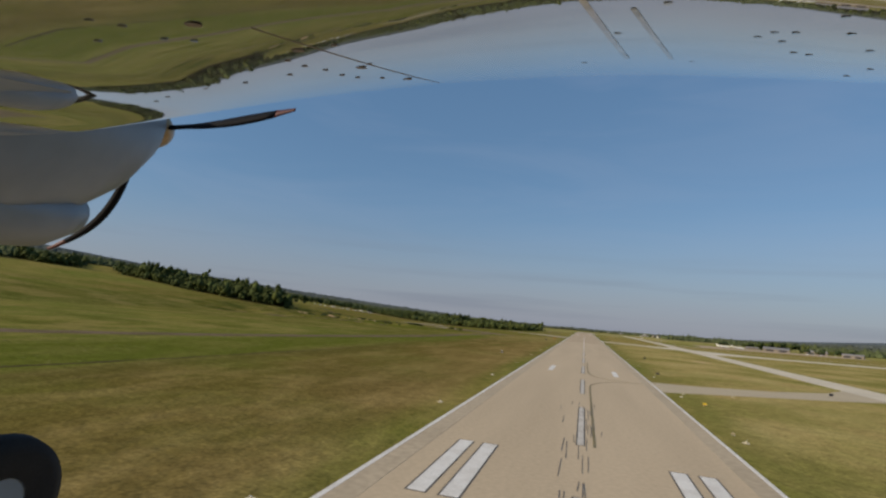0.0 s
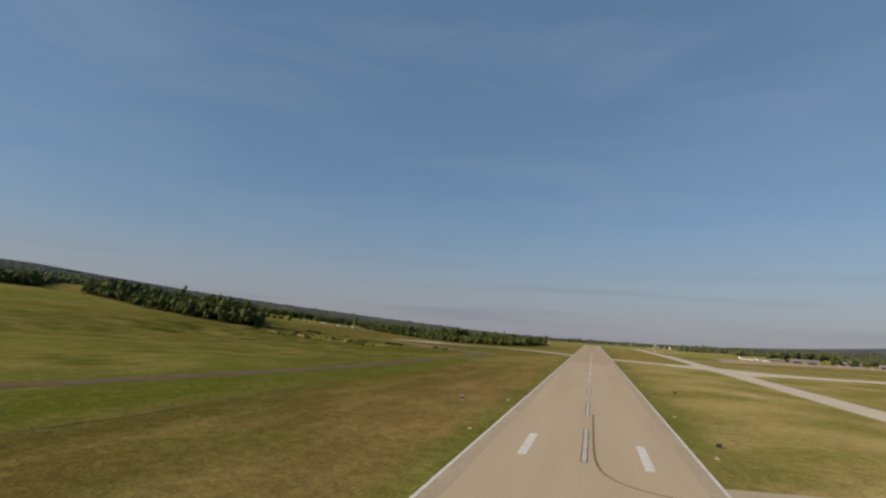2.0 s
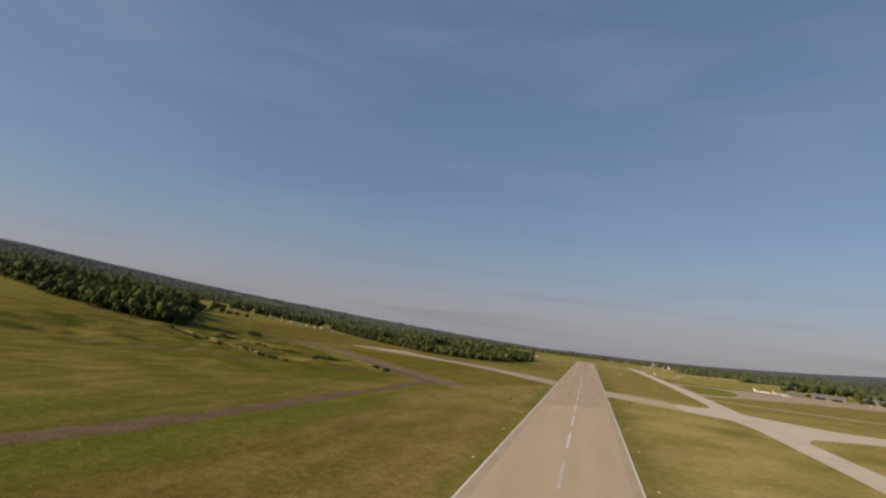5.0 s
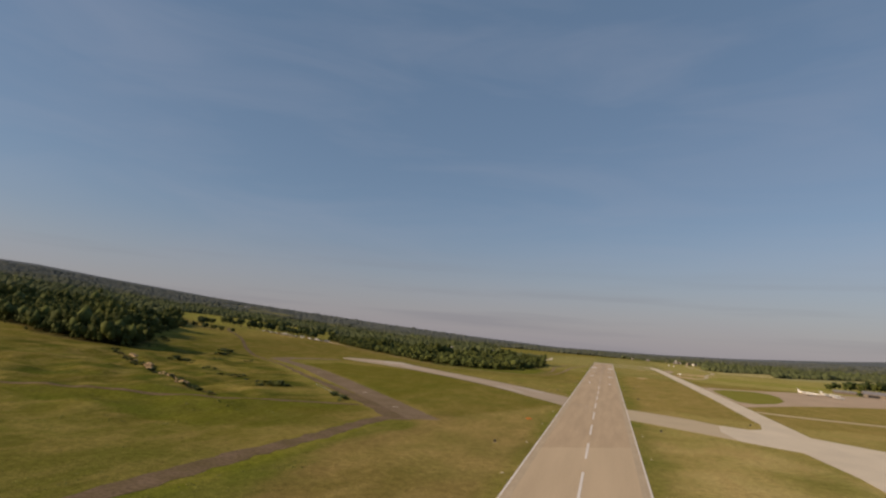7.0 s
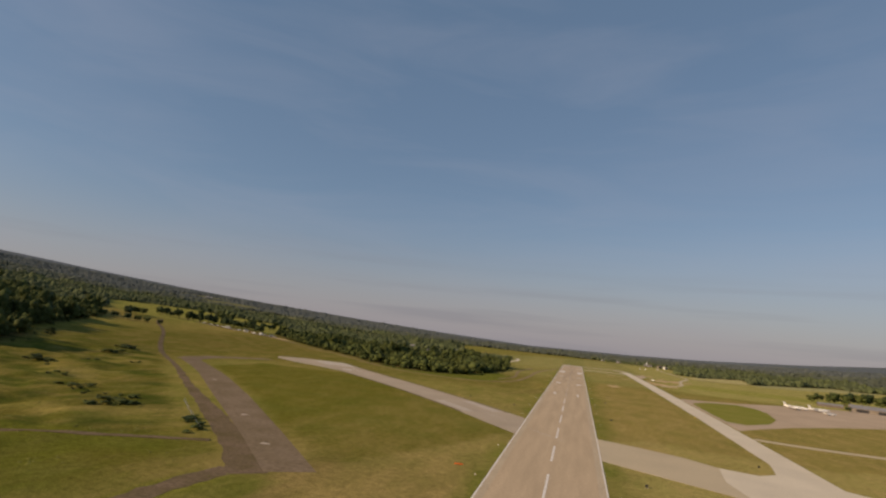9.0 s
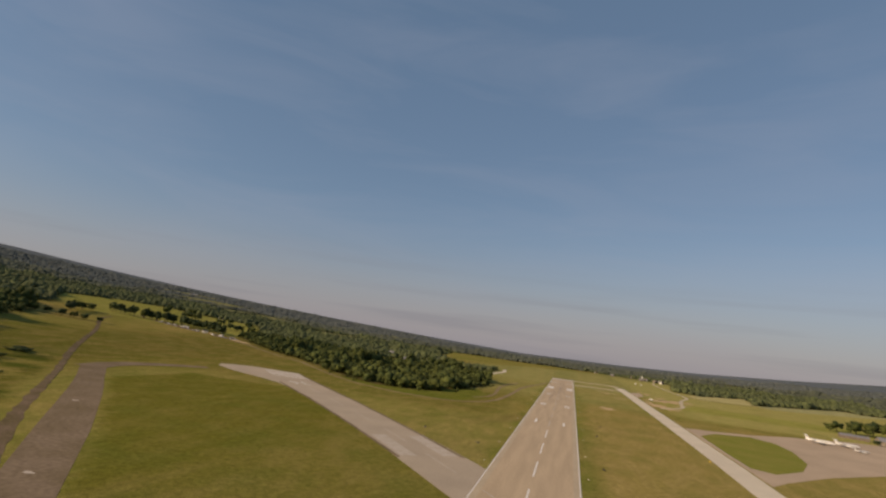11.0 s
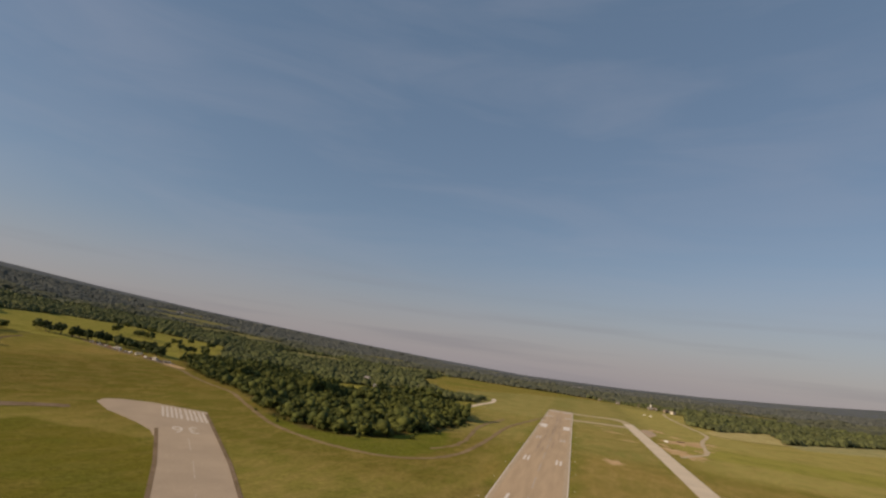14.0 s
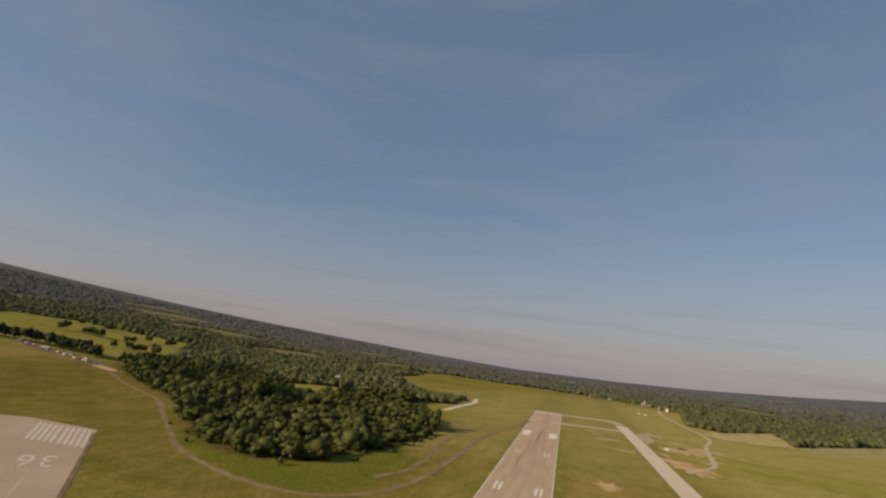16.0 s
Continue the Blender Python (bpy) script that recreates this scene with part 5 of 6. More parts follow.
# ---- buildings ----
def shed(name, x, y, w, d, h, ridge, turn, wall_mat, roof_mat, label, category, group="", doors=1, windows=3, porch=False):
    t = thing(name, pose(x, y, float(height(x, y)), 0, 0, turn), label, category, group)
    bm = bmesh.new()
    a = [bm.verts.new(q) for q in ((-w / 2, -d / 2, -0.3), (w / 2, -d / 2, -0.3), (w / 2, d / 2, -0.3), (-w / 2, d / 2, -0.3))]
    b = [bm.verts.new((p.co.x, p.co.y, h)) for p in a]
    r0, r1 = bm.verts.new((-w / 2, 0, h + ridge)), bm.verts.new((w / 2, 0, h + ridge))
    for q in ((a[0], a[1], b[1], b[0]), (a[2], a[3], b[3], b[2]), (a[1], a[2], b[2], r1, b[1]), (a[3], a[0], b[0], r0, b[3]), (b[0], b[1], r1, r0), (b[2], b[3], r0, r1)):
        bm.faces.new(q)
    bmesh.ops.recalc_face_normals(bm, faces=bm.faces)
    part("wall", bm, wall_mat, t)
    o = 0.5
    for s in (-1, 1):
        bm = bmesh.new()
        drop = ridge * o / (d / 2)
        v = [bm.verts.new(q) for q in ((-w / 2 - o, s * (d / 2 + o), h - drop + 0.06), (w / 2 + o, s * (d / 2 + o), h - drop + 0.06), (w / 2 + o, 0, h + ridge + 0.06), (-w / 2 - o, 0, h + ridge + 0.06))]
        u = [bm.verts.new(p.co + Vector((0, 0, 0.18))) for p in v]
        bm.faces.new(v)
        bm.faces.new(u[::-1])
        for i in range(4):
            bm.faces.new((v[i], v[(i + 1) % 4], u[(i + 1) % 4], u[i]))
        bmesh.ops.recalc_face_normals(bm, faces=bm.faces)
        part("roof_slope", bm, roof_mat, t)
    for i in range(doors):
        cx = (i - (doors - 1) / 2) * w / max(doors, 1)
        dw = min(w / doors * 0.6, 14) if h > 4 else 1.1
        bm = bmesh.new()
        box(bm, cx - dw / 2, cx + dw / 2, -d / 2 - 0.12, -d / 2 - 0.01, 0, h * 0.78 if h > 4 else 2.1, 0.02)
        door = part("door", bm, DARK if h > 4 else ROOF_BROWN, t)
        bm = bmesh.new()
        box(bm, cx + dw * 0.38, cx + dw * 0.38 + 0.05, -d / 2 - 0.17, -d / 2 - 0.115, 0.95, 1.10, 0.01)
        part("handle", bm, STEEL, door)
    for i in range(windows):
        cx = -w / 2 + w * (i + 0.5) / windows
        if abs(cx) < 0.9:
            continue
        bm = bmesh.new()
        box(bm, cx - 0.55, cx + 0.55, -d / 2 - 0.08, -d / 2 - 0.01, h * 0.38, h * 0.75, 0.02)
        window = part("window", bm, GLASS_DARK, t)
        bm = bmesh.new()
        box(bm, cx - 0.65, cx + 0.65, -d / 2 - 0.16, -d / 2 - 0.012, h * 0.38 - 0.10, h * 0.38 - 0.005, 0.01)
        part("sill", bm, WHITE_PAINT, window)
    return t


shed("hangar", 408, 1256, 48, 28, 5.0, 4.0, -14, WALL_TAN, ROOF_GREY, "tan aircraft hangar with grey pitched roof", "hangar", "hangars", 2, 0)
shed("hangar", 372, 1290, 30, 14, 3.4, 2.0, -14, ROOF_BROWN, ROOF_GREY, "low brown shed with grey metal roof", "hangar", "hangars", 1, 0)
shed("hangar", 505, 1310, 40, 22, 5.0, 3.5, -20, WALL_TAN, ROOF_GREY, "tan hangar with grey metal roof beside trees", "hangar", "hangars", 2, 0)
shed("hangar", 540, 1225, 36, 20, 5.0, 3.0, -30, WALL_TAN, ROOF_GREY, "tan hangar with grey metal roof by the apron", "hangar", "hangars", 2, 0)
for i, (x, y, w, tn) in enumerate([(247, 2373, 12, 10), (266, 2420, 12, -20), (288, 2350, 13, 30), (312, 2400, 12, 5), (330, 2440, 13, -12), (300, 2303, 11, 40), (160, 2460, 12, 0), (110, 2560, 12, 15), (230, 2470, 12, -30)]):
    shed("house", x, y, w, 9, 4.0 + i % 3, 3.0, tn, WALL_WHITE if i % 2 else WALL_TAN, ROOF_BROWN if i % 3 else ROOF_GREY,
         "pale house with a dark pitched roof among trees", "house", "village houses", 1, 4)
for i, (x, y, w, tn) in enumerate([(-1450, 1870, 22, 30), (-1420, 1900, 18, 30), (-1100, 1960, 16, 10), (38, 4000, 60, 0), (-330, 1566, 12, 20), (-430, 1765, 12, -15), (-2800, 3830, 50, 30), (-300, 1748, 12, 60)]):
    shed("farmhouse", x, y, w, 10, 4.5, 3.2, tn, WALL_WHITE, ROOF_GREY, "white farm building standing in a clearing", "farm building", "farm buildings", 1, 4)


def church(x, y):
    t = thing("church", pose(x, y, float(height(x, y)), 0, 0, 20) @ Matrix.Scale(0.62, 4), "white church with a pointed steeple", "church")
    bm = bmesh.new()
    box(bm, -6, 6, -11, 11, -0.3, 7, 0.1)
    part("nave", bm, WALL_WHITE, t)
    bm = bmesh.new()
    v = [bm.verts.new(q) for q in ((-6.6, -11.5, 6.9), (6.6, -11.5, 6.9), (0, -11.5, 12), (-6.6, 11.5, 6.9), (6.6, 11.5, 6.9), (0, 11.5, 12))]
    for q in ((0, 2, 1), (3, 4, 5), (0, 3, 5, 2), (1, 2, 5, 4), (0, 1, 4, 3)):
        bm.faces.new([v[i] for i in q])
    bmesh.ops.recalc_face_normals(bm, faces=bm.faces)
    part("roof", bm, ROOF_GREY, t)
    bm = bmesh.new()
    box(bm, -2.4, 2.4, -14, -9.2, -0.3, 15, 0.1)
    part("tower", bm, WALL_WHITE, t)
    bm = bmesh.new()
    rod(bm, (0, -11.6, 15), (0, -11.6, 28), 3.2, 0.05, 8)
    part("spire", bm, WHITE_PAINT, t)
    return t


church(254, 2440)


# ---- vehicles ----
def car_model(x, y, turn, paint, van, label):
    t = thing("van" if van else "car", pose(x, y, float(height(x, y)) + 0.04, 0, 0, turn), label, "vehicle", "parked vehicles")
    L, W, H = (5.6, 2.0, 2.3) if van else (4.6, 1.8, 1.45)
    bm = bmesh.new()
    prof = [(-L / 2, 0.35), (L / 2, 0.35), (L / 2, 0.85), (L * 0.28, 1.0), (L * 0.10, H), (-L * 0.36, H), (-L * 0.48, 1.0), (-L / 2, 0.95)] if not van else \
           [(-L / 2, 0.35), (L / 2, 0.35), (L / 2, 1.0), (L * 0.36, 1.25), (L * 0.26, H), (-L / 2, H)]
    a = [bm.verts.new((-W / 2, p, q)) for p, q in prof]
    b = [bm.verts.new((W / 2, p, q)) for p, q in prof]
    bm.faces.new(a)
    bm.faces.new(b[::-1])
    for i in range(len(prof)):
        bm.faces.new((a[i], a[(i + 1) % len(prof)], b[(i + 1) % len(prof)], b[i]))
    bmesh.ops.recalc_face_normals(bm, faces=bm.faces)
    bmesh.ops.bevel(bm, geom=list(bm.edges), offset=0.07, segments=2, affect="EDGES")
    part("body", bm, paint, t)
    bm = bmesh.new()
    box(bm, -W / 2 - 0.01, W / 2 + 0.01, -L * 0.30, L * 0.16, 1.02, H * 0.93 if not van else 1.8, 0.03)
    part("side_window", bm, GLASS_DARK, t)
    for sx in (-1, 1):
        for sy in (-0.31, 0.31):
            bm = bmesh.new()
            rod(bm, (sx * (W / 2 - 0.22), sy * L, 0.34), (sx * (W / 2 + 0.01), sy * L, 0.34), 0.34, 0.34, 14)
            wheel = part("wheel", bm, DARK, t)
            bm = bmesh.new()
            rod(bm, (sx * (W / 2 - 0.02), sy * L, 0.34), (sx * (W / 2 + 0.025), sy * L, 0.34), 0.19, 0.17, 12)
            part("rim", bm, STEEL, wheel, "silver wheel rim")
    return t


vr = random.Random(12)
for i in range(30):
    s = i / 29
    x = -812 + s * 215 + vr.uniform(-3, 3)
    y = 1381 - 42 * s + vr.uniform(4, 17)
    van = i % 3 == 0
    car_model(x, y, vr.uniform(0, 180), CAR_PAINTS[i % 4 if not van else 0], van,
              ("white van" if van else ("white", "silver", "blue", "red")[i % 4] + " car") + " parked beside the farm road")
for i, (x, y, tn) in enumerate([(-742, 1384, 6), (-690, 1378, 12), (-640, 1362, -20), (-608, 1352, 30)]):
    shed("trailer", x, y, 10, 4, 2.6, 0.6, tn, WALL_WHITE, ROOF_GREY if i % 2 else WALL_WHITE, "white mobile home beside the farm road", "mobile home", "mobile homes", 1, 4)
for i, (x, y) in enumerate([(190, 2035), (203, 2026)]):
    car_model(x, y, 70, CAR_PAINTS[0], True, "white van standing on the grass")
for i in range(5):
    car_model(452 + 14 * i, 1212 + 6 * (i % 2) + 3 * i, 20 + 40 * i, CAR_PAINTS[i % 2], False, ("white" if i % 2 == 0 else "silver") + " car parked by the hangars")
car_model(150, 1455, 60, CAR_PAINTS[0], True, "white van beside bare sandy ground")


# ---- rubble bank, fence in the meadow ----
def stone_mesh(seed):
    rnd = np.random.default_rng(seed)
    v, f = icosphere(1)
    return raw_mesh("stone", lumpy(v, rnd, 6, 0.5) * np.array((1.3, 1, 0.75)), f, STONE)


STONES = [stone_mesh(200 + i) for i in range(5)]


def rubble(x, y, r, seed):
    rnd = random.Random(seed)
    t = thing("rubble_heap", pose(x, y, float(height(x, y)), 0, 0, -30), "heap of pale broken rubble in the meadow", "rubble", "rubble heaps")
    for i in range(18):
        o = new("stone", STONES[i % 5])
        o.parent = t
        k = r * rnd.uniform(0.16, 0.40)
        a, d = rnd.gauss(0, 1.1) * r, rnd.gauss(0, 0.35) * r
        o.matrix_basis = pose(a, d, 0.3 * k + 0.25 * r * math.exp(-(d / (0.5 * r)) ** 2) * rnd.random(), rnd.uniform(-30, 30), rnd.uniform(-30, 30), rnd.uniform(0, 360)) @ Matrix.Scale(k, 4)
    return t


for i, (x, y, r) in enumerate([(-264, 570, 4.6), (-292, 588, 4.0), (-303, 596, 3.0), (-316, 604, 3.6), (-345, 620, 3.4), (-353, 627, 4.2), (-400, 655, 3.4), (-431, 680, 4.0), (-420, 672, 3.0)]):
    rubble(x, y, r, 30 + i)
bank_line = [(-470, 693), (-433, 673), (-395, 650), (-360, 629), (-318, 604), (-278, 580), (-245, 561), (-213, 545)]
ribbon("ditch_bank", bank_line, 5.5, DITCH, 0.12, "steep dark bank of a ditch in the meadow", "bank", ragged=1.2, seed=21)
br = random.Random(17)
for i in range(46):
    s = br.uniform(0, 6.999)
    (xa, ya), (xb, yb) = bank_line[int(s)], bank_line[int(s) + 1]
    w = s - int(s)
    shrub(xa + (xb - xa) * w + br.gauss(-1.5, 1.5), ya + (yb - ya) * w + br.gauss(-1.5, 1.5), br.uniform(1.2, 2.8), br.uniform(1.4, 3.4), i)
fence = thing("fence", pose(0, 0, 0), "line of weathered posts with wire across the meadow", "fence")
for i in range(18):
    s = i / 17
    bm = bmesh.new()
    x, y = -203 + 51 * s, 641 - 49 * s
    rod(bm, (x, y, -0.2), (x, y, 1.5), 0.12, 0.10, 7)
    part("post", bm, STEEL, fence)
for z in (0.5, 0.95, 1.4):
    bm = bmesh.new()
    rod(bm, (-203, 641, z), (-152, 592, z), 0.02, 0.02, 5)
    part("wire", bm, STEEL, fence)

# the ground west of the runway falls away into a shallow valley that opens out towards the wood
VALLEY_FROM = Vector((20.0, 618.7, 73.0))


def valley(x, y):
    """How far the land is spread and sunk round VALLEY_FROM: 1 on the level."""
    step = lambda v, a, b: np.clip((np.asarray(v, float) - a) / (b - a), 0, 1) ** 2 * (3 - 2 * np.clip((np.asarray(v, float) - a) / (b - a), 0, 1))
    depth = VALLEY_DEPTH * np.clip((-np.asarray(x, float) - 25) / 230, 0, 1) * step(y, 740, 950) * (1 - 0.5 * step(y, 1150, 1400)) * (1 - step(y, 1400, 1900)) * (1 - step(-np.asarray(x, float), 340, 640))
    return 1 + depth / VALLEY_FROM.z


VALLEY_DEPTH = 6.5
FROM = np.array(VALLEY_FROM)


def settle(ob):
    """Carry one piece of the place down into the valley, surfaces point by point and loose things as they stand."""
    if ob.type == "MESH" and ob.matrix_world == Matrix.Identity(4):
        co = np.empty(len(ob.data.vertices) * 3, np.float32)
        ob.data.vertices.foreach_get("co", co)
        co = co.reshape(-1, 3)
        ob.data.vertices.foreach_set("co", (FROM + (co - FROM) * valley(co[:, 0], co[:, 1])[:, None]).astype(np.float32).ravel())
        ob.data.update()
        for c in ob.children:
            settle(c)
    else:
        p = ob.matrix_world.translation
        m = Matrix.Translation(VALLEY_FROM) @ Matrix.Scale(float(valley(p.x, p.y)), 4) @ Matrix.Translation(-VALLEY_FROM)
        ob.matrix_world = m @ ob.matrix_world


# the whole place is laid out to the scale of the flight path
bpy.context.view_layer.update()
to_scale = Matrix.Scale(SCALE, 4)
places = [ob for ob in scene.objects if ob.parent is None and ob.type in ("MESH", "EMPTY")]
for ob in places:
    settle(ob)
for ob in places:
    ob.matrix_world = to_scale @ ob.matrix_world


# ---- the twin-engined aircraft, low over the runway at the start of the climb ----
def aircraft(m):
    plane = thing("twin_engine_aircraft", m, "grey high-wing twin-engined propeller aircraft in flight", "aircraft")
    SKIN = material("glossy_grey_aircraft_paint", (0.66, 0.70, 0.74), 0.012, 0.03, 1.2, 6.0, 0.0, metal=0.85, other=(0.60, 0.62, 0.62), amount=0.5, spec=0.6)
    COWL = material("satin_grey_cowling", (0.20, 0.235, 0.285), 0.40, 0.03, 1.0, 6.0, 0.0, metal=0.1, spec=0.5)
    STAIN = material("exhaust_stained_metal", (0.20, 0.16, 0.125), 0.6, 0.2, 4.0, 30.0, 0.0)
    BLADE = material("black_propeller_paint", (0.008, 0.008, 0.010), 0.75, 0.2, 3.0, 20.0, 0.0, spec=0.1)
    TIP = material("dull_red_blade_tip", (0.10, 0.035, 0.03), 0.5, 0.2, 3.0, 20.0, 0.0)
    TYRE = material("black_tyre_rubber", (0.016, 0.015, 0.015), 0.8, 0.2, 5.0, 40.0, 0.2, 60.0)
    BRASS = material("tan_spinner", (0.42, 0.28, 0.14), 0.35, 0.1, 3.0, 20.0, 0.0, metal=0.3)
    BODY_X = -13.0
    OUT = 2.6
    # lower surface: steep round the leading edge, flattening aft; then the upper surface back again
    def section(x):
        tilt = float(np.interp(x, [-4, -2.6, -2.2, -1.4, -0.6, -0.2, 0.2, 1.0], [11.0, 12.0, 13.5, 20.5, 20.0, 18.9, 19.3, 20.0]))
        lead_z = float(np.interp(x, [-3.87, -2.99, -2.47, -1.90, -1.27, -0.59, -0.12, 0.23, 0.62, 0.89], [0.72, 0.735, 0.743, 0.807, 0.880, 0.929, 0.935, 0.925, 0.892, 0.863]))
        prof, y, z = [(1.86, lead_z)], 1.86, lead_z
        for i in range(44):
            s = i / 43
            ang = radians(tilt * (1 - 0.18 * s) + 4 * math.exp(-s * 5) + 50 * math.exp(-s * 46))
            step = 0.012 + 0.046 * s
            y, z = y - step * math.cos(ang), z - step * math.sin(ang)
            prof.append((y, z))
        prof += [(y - 0.3, z - 0.01), (y - 0.8, z + 0.02), (y - 1.5, z + 0.10)]
        tail_y, tail_z = prof[-1]
        for i in range(1, 13):
            s = i / 13
            prof.append((tail_y + (1.86 - tail_y) * s, tail_z + (lead_z - tail_z) * s + 0.34 * math.sin(math.pi * s ** 0.8) * (1 - 0.25 * s)))
        return prof
    bm = bmesh.new()
    loops = []
    for x in (2 * BODY_X - 2.6, BODY_X, -5.5, -4.2, -3.4, -2.9, -2.6, -2.4, -2.2, -2.0, -1.8, -1.6, -1.4, -1.2, -1.0, -0.8, -0.6, -0.4, -0.2, 0.0, 0.2, 0.4, 0.6, 0.8, 1.0, 1.6, 2.6):
        loops.append([bm.verts.new((x, p, q)) for p, q in section(x)])
    prof = section(0.0)
    for a, b in zip(loops, loops[1:]):
        for i in range(len(prof)):
            bm.faces.new((a[i], b[i], b[(i + 1) % len(prof)], a[(i + 1) % len(prof)]))
    bm.faces.new(loops[0])
    bm.faces.new(loops[-1][::-1])
    bmesh.ops.recalc_face_normals(bm, faces=bm.faces)
    wing = part("wing", bm, SKIN, plane, "glossy grey wing with stained fasteners", True)

    def under(y0, x0=0.0):
        """Height and slope of the lower skin at y0."""
        prof = section(x0)
        for (ya, za), (yb, zb) in zip(prof, prof[1:45]):
            if yb <= y0 <= ya:
                t = (ya - y0) / (ya - yb)
                return za + (zb - za) * t, math.atan2(za - zb, ya - yb)
        return prof[44][1], 0.0

    WORN = material("faint_oil_stain", (0.62, 0.60, 0.58), 0.12, 0.15, 6.0, 30.0, 0.0, metal=0.85)

    def disc(r, mat=STAIN):
        bm = bmesh.new()
        bmesh.ops.create_cone(bm, cap_ends=True, segments=14, radius1=r, radius2=r * 0.8, depth=0.0012)
        return mesh_of(bm, "fastener", mat)
    small, large, worn = disc(0.009), disc(0.017), disc(0.009, WORN)
    def fasten(x, y0, me):
        z0, a = under(y0, x)
        o = new("fastener", me)
        o.parent = wing
        o.matrix_basis = Matrix.Translation((x, y0, z0 - 0.001)) @ Matrix.Rotation(a, 4, "X")
    for x, y0 in ((-0.80, 1.13), (-0.80, 1.21), (-0.78, 1.29), (-0.90, 1.29), (-0.78, 1.39), (-0.76, 1.46), (-0.70, 1.52), (-0.64, 1.29), (-1.08, 1.32), (-1.24, 1.33), (-1.42, 1.36), (-1.54, 1.43), (-0.62, 1.05)):
        fasten(x, y0, small)
    for x, y0 in ((-0.78, 0.78), (-0.72, 1.05), (-0.68, 1.32), (-0.64, 1.60)):
        fasten(x, y0, large)
    for x, y0 in ((-1.02, 0.78), (-0.90, 0.73), (-0.90, 0.83), (-0.86, 0.87), (-0.92, 0.68), (0.04, 1.17), (0.12, 0.96), (0.26, 1.51), (-0.04, 1.51), (0.34, 1.21), (0.36, 1.17), (0.40, 1.17), (0.40, 1.25),
                  (0.46, 1.36), (0.50, 1.38), (0.60, 1.32), (0.70, 1.54), (0.70, 1.67), (0.50, 1.17), (0.44, 1.05)):
        fasten(x, y0, worn)

    def strip(name, line, w, mat):
        """A thin band that lies on the lower skin."""
        bm = bmesh.new()
        rows = []
        for x, y0 in line:
            rows.append([bm.verts.new((x + k * w, y0, under(y0, x)[0] - 0.0012)) for k in (-0.5, 0.5)])
        for r0, r1 in zip(rows, rows[1:]):
            bm.faces.new((r0[0], r0[1], r1[1], r1[0]))
        part(name, bm, mat, wing)
    strip("oil_streak", [(-0.06 + 0.14 * k / 12, 0.80 + 0.66 * k / 12) for k in range(13)], 0.014, WORN)
    strip("oil_streak", [(0.06 + 0.14 * k / 12, 0.98 + 0.50 * k / 12) for k in range(13)], 0.012, WORN)
    bm = bmesh.new()
    seam = [(-0.70 + 0.12 * k / 16, 0.85 + 0.92 * k / 16) for k in range(17)]
    for (xa, ya), (xb, yb) in zip(seam, seam[1:]):
        rod(bm, (xa, ya, under(ya, xa)[0]), (xb, yb, under(yb, xb)[0]), 0.0016, 0.0016, 5)
    part("panel_seam", bm, STAIN, wing)

    def engine(x0):
        bm = bmesh.new()
        rings(bm, [(1.06, 0.66, 0.45, 0.48), (1.4, 0.67, 0.43, 0.475), (1.7, 0.70, 0.38, 0.42), (1.92, 0.76, 0.30, 0.32), (2.06, 0.82, 0.22, 0.21), (2.12, 0.86, 0.16, 0.13)], 28)
        bmesh.ops.translate(bm, verts=bm.verts, vec=(x0, 0, 0))
        nacelle = part("engine_nacelle", bm, COWL, plane, "smooth satin grey engine nacelle", True)
        bm = bmesh.new()
        rings(bm, [(1.0, 0.27, 0.22, 0.15), (1.3, 0.26, 0.23, 0.16), (1.66, 0.285, 0.22, 0.145), (1.79, 0.31, 0.15, 0.10), (1.83, 0.32, 0.05, 0.03)], 20)
        bmesh.ops.translate(bm, verts=bm.verts, vec=(x0, 0, 0))
        part("cowl_scoop", bm, COWL, nacelle, smooth=True)
        bm = bmesh.new()
        rings(bm, [(2.10, 0.86, 0.15, 0.13), (2.18, 0.87, 0.135, 0.115), (2.25, 0.875, 0.09, 0.08), (2.29, 0.88, 0.02, 0.02)], 20)
        bmesh.ops.translate(bm, verts=bm.verts, vec=(x0, 0, 0))
        part("spinner", bm, BRASS, nacelle, "tan propeller spinner", True)
        hub = Vector((x0, 2.17, 0.865))
        for ang, bow, wide in ((6, -0.02, 0.040), (120, 0.05, 0.014), (230, 0.14, 0.012)):
            d = Vector((math.cos(radians(ang)), 0, math.sin(radians(ang))))
            side = Vector((-d.z, 0, d.x))

            def length_of(name, s0, s1, mat, owner):
                """One stretch of a twisted, tapering blade, from s0 to s1 of its length."""
                bm = bmesh.new()
                prev = None
                for k in range(13):
                    s = s0 + (s1 - s0) * k / 12
                    w = 0.010 + wide * math.sin(math.pi * min(1, s * 0.88 + 0.10)) * (1 - 0.55 * max(0, s - 0.86) / 0.14)
                    tw = radians(58 - 40 * s)
                    c = hub + d * (0.10 + 0.80 * s) + side * bow * math.sin(math.pi * s)
                    u = side * math.cos(tw) + Vector((0, 1, 0)) * math.sin(tw)
                    n = u.cross(d).normalized() * 0.012 * (1.2 - s)
                    ring = [bm.verts.new(c + u * w), bm.verts.new(c + n), bm.verts.new(c - u * w), bm.verts.new(c - n)]
                    if prev:
                        for i in range(4):
                            bm.faces.new((prev[i], prev[(i + 1) % 4], ring[(i + 1) % 4], ring[i]))
                    else:
                        bm.faces.new(ring[::-1])
                    prev = ring
                bm.faces.new(prev)
                bmesh.ops.recalc_face_normals(bm, faces=bm.faces)
                return part(name, bm, mat, owner, smooth=True)
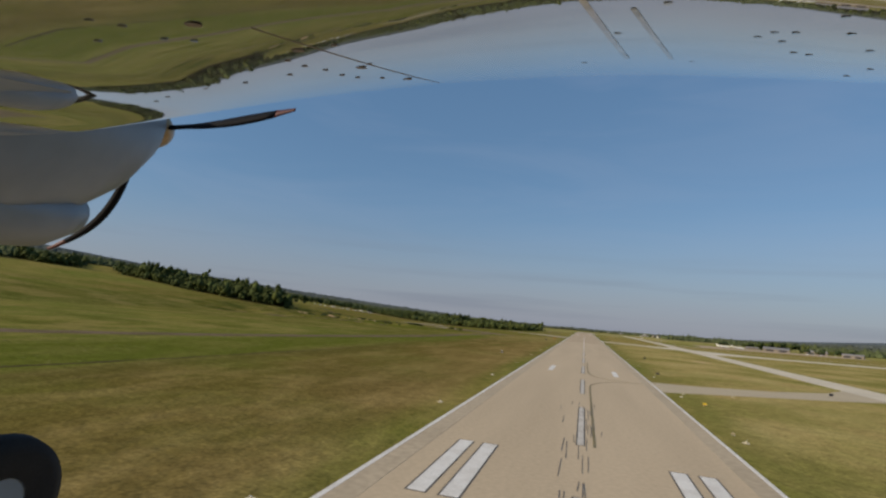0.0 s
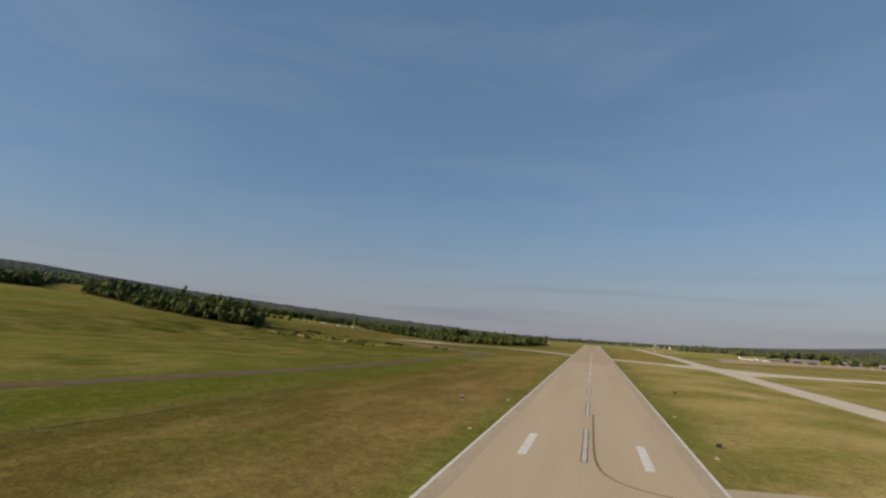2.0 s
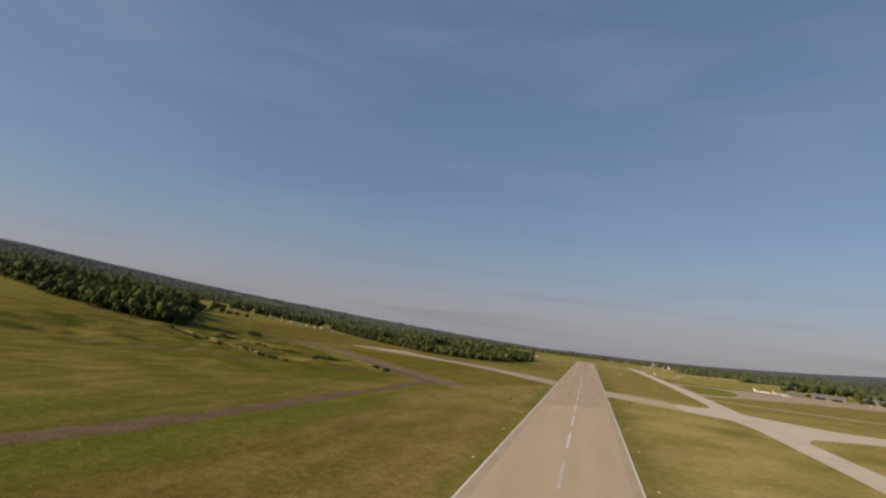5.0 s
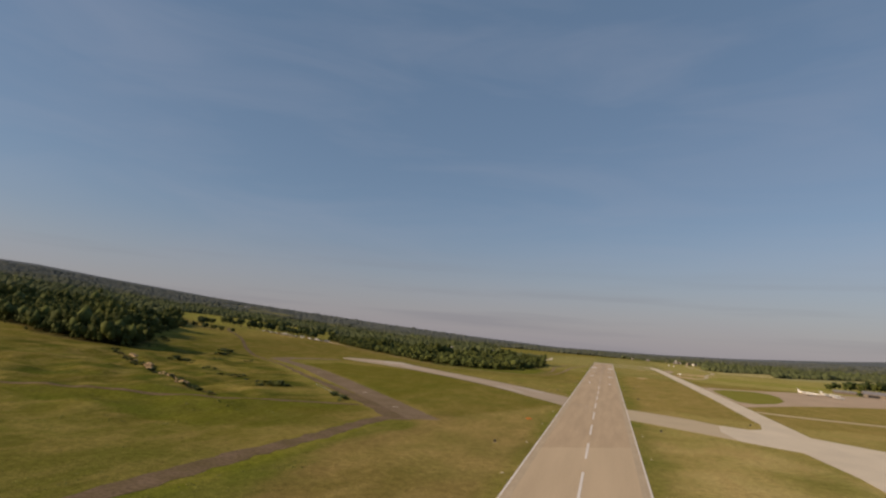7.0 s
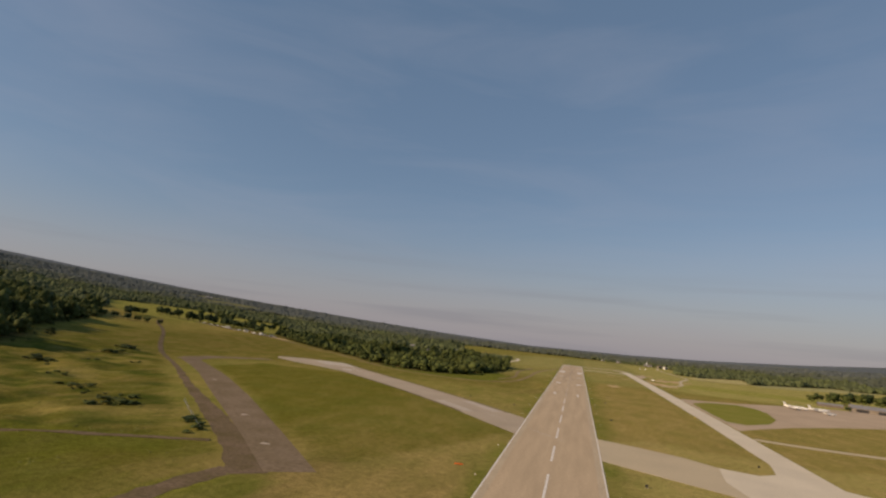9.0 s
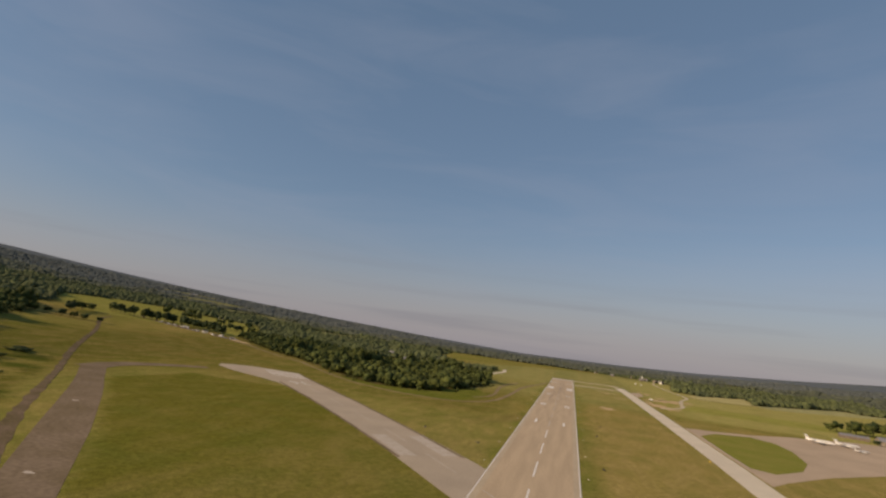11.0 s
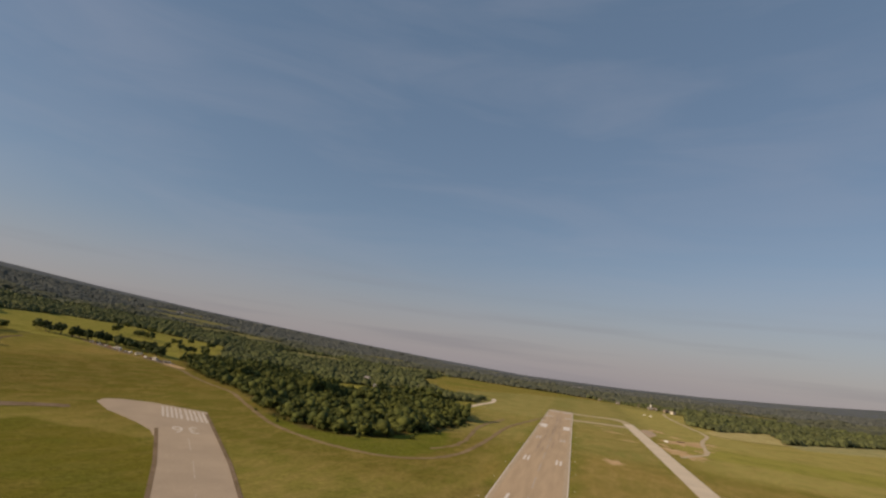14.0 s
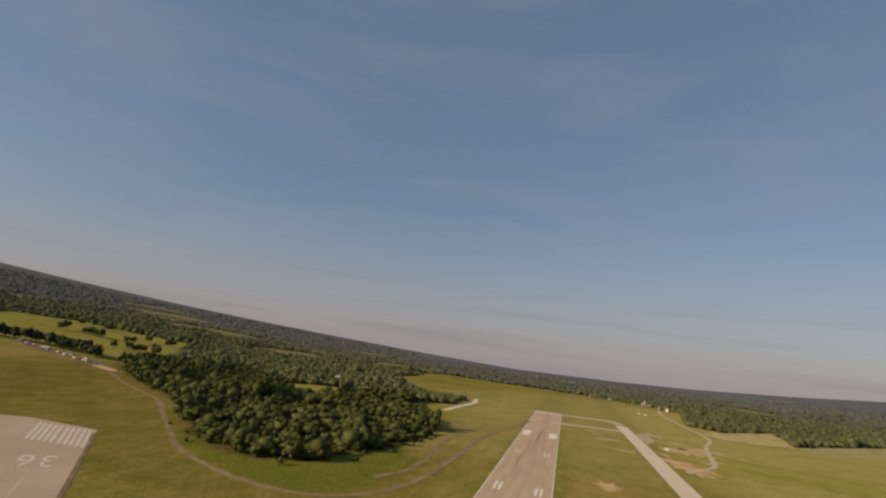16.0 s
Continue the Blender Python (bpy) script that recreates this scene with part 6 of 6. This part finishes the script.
            length_of("propeller_blade", 0.0, 0.86, BLADE, nacelle)
            length_of("blade_tip", 0.86, 1.0, TIP, nacelle)
        # fixed landing gear under the engine
        bm = bmesh.new()
        rod(bm, (x0 - 0.30, 1.2, 0.45), (x0 - 0.30, 1.62, -0.90), 0.06, 0.05, 12)
        part("gear_leg", bm, COWL, plane)
        wheel = new("main_wheel")
        wheel.parent = plane
        bm = bmesh.new()
        c = Vector((x0, 1.70, -0.93))
        prev, first = None, None
        for k in range(40):
            a = 2 * math.pi * k / 40
            o = Vector((0, math.cos(a), math.sin(a)))
            ring = [bm.verts.new(c + o * r + Vector((xx, 0, 0))) for r, xx in ((0.095, -0.06), (0.20, -0.085), (0.255, -0.06), (0.268, 0.0), (0.255, 0.06), (0.20, 0.085), (0.095, 0.06))]
            if prev:
                for i in range(6):
                    bm.faces.new((prev[i], prev[i + 1], ring[i + 1], ring[i]))
            else:
                first = ring
            prev = ring
        for i in range(6):
            bm.faces.new((prev[i], prev[i + 1], first[i + 1], first[i]))
        bmesh.ops.recalc_face_normals(bm, faces=bm.faces)
        part("tyre", bm, TYRE, wheel, smooth=True)
        bm = bmesh.new()
        rod(bm, c - Vector((0.055, 0, 0)), c + Vector((0.055, 0, 0)), 0.10, 0.10, 24)
        part("hub", bm, COWL, wheel)

    for x0 in (-2.35, (2 * BODY_X + 2.35 * OUT) / OUT):
        before = set(plane.children)
        engine(x0)
        for ob in set(plane.children) - before:
            ob.scale = (OUT, OUT, OUT)
    engines = set(plane.children)
    bm = bmesh.new()
    rings(bm, [(-7.2, 0.55, 0.06, 0.10), (-4.0, 0.30, 0.35, 0.50), (-1.0, 0.15, 0.60, 0.72), (1.4, 0.15, 0.62, 0.74), (2.2, 0.05, 0.52, 0.58), (2.9, -0.10, 0.34, 0.34), (3.2, -0.14, 0.10, 0.10)], 24)
    bmesh.ops.translate(bm, verts=bm.verts, vec=(BODY_X, 0, 0))
    part("fuselage", bm, COWL, plane, smooth=True)
    bm = bmesh.new()
    box(bm, BODY_X - 0.06, BODY_X + 0.06, -7.6, -6.0, 0.5, 2.6, 0.04)
    part("tail_fin", bm, COWL, plane)
    bm = bmesh.new()
    box(bm, BODY_X - 2.2, BODY_X + 2.2, -7.5, -6.5, 0.66, 0.78, 0.04)
    part("tailplane", bm, COWL, plane)
    bm = bmesh.new()
    box(bm, BODY_X - 0.55, BODY_X + 0.55, 1.6, 2.2, 0.28, 0.66, 0.06)
    part("windscreen", bm, GLASS_DARK, plane)
    for ob in set(plane.children) - engines:
        ob.scale, ob.location = (1.9, 1.9, 1.9), (-0.9 * BODY_X, 0, 0)
    return plane


START = Vector(ROWS[0][1:4]) * SCALE
aircraft(Matrix.Translation(START))
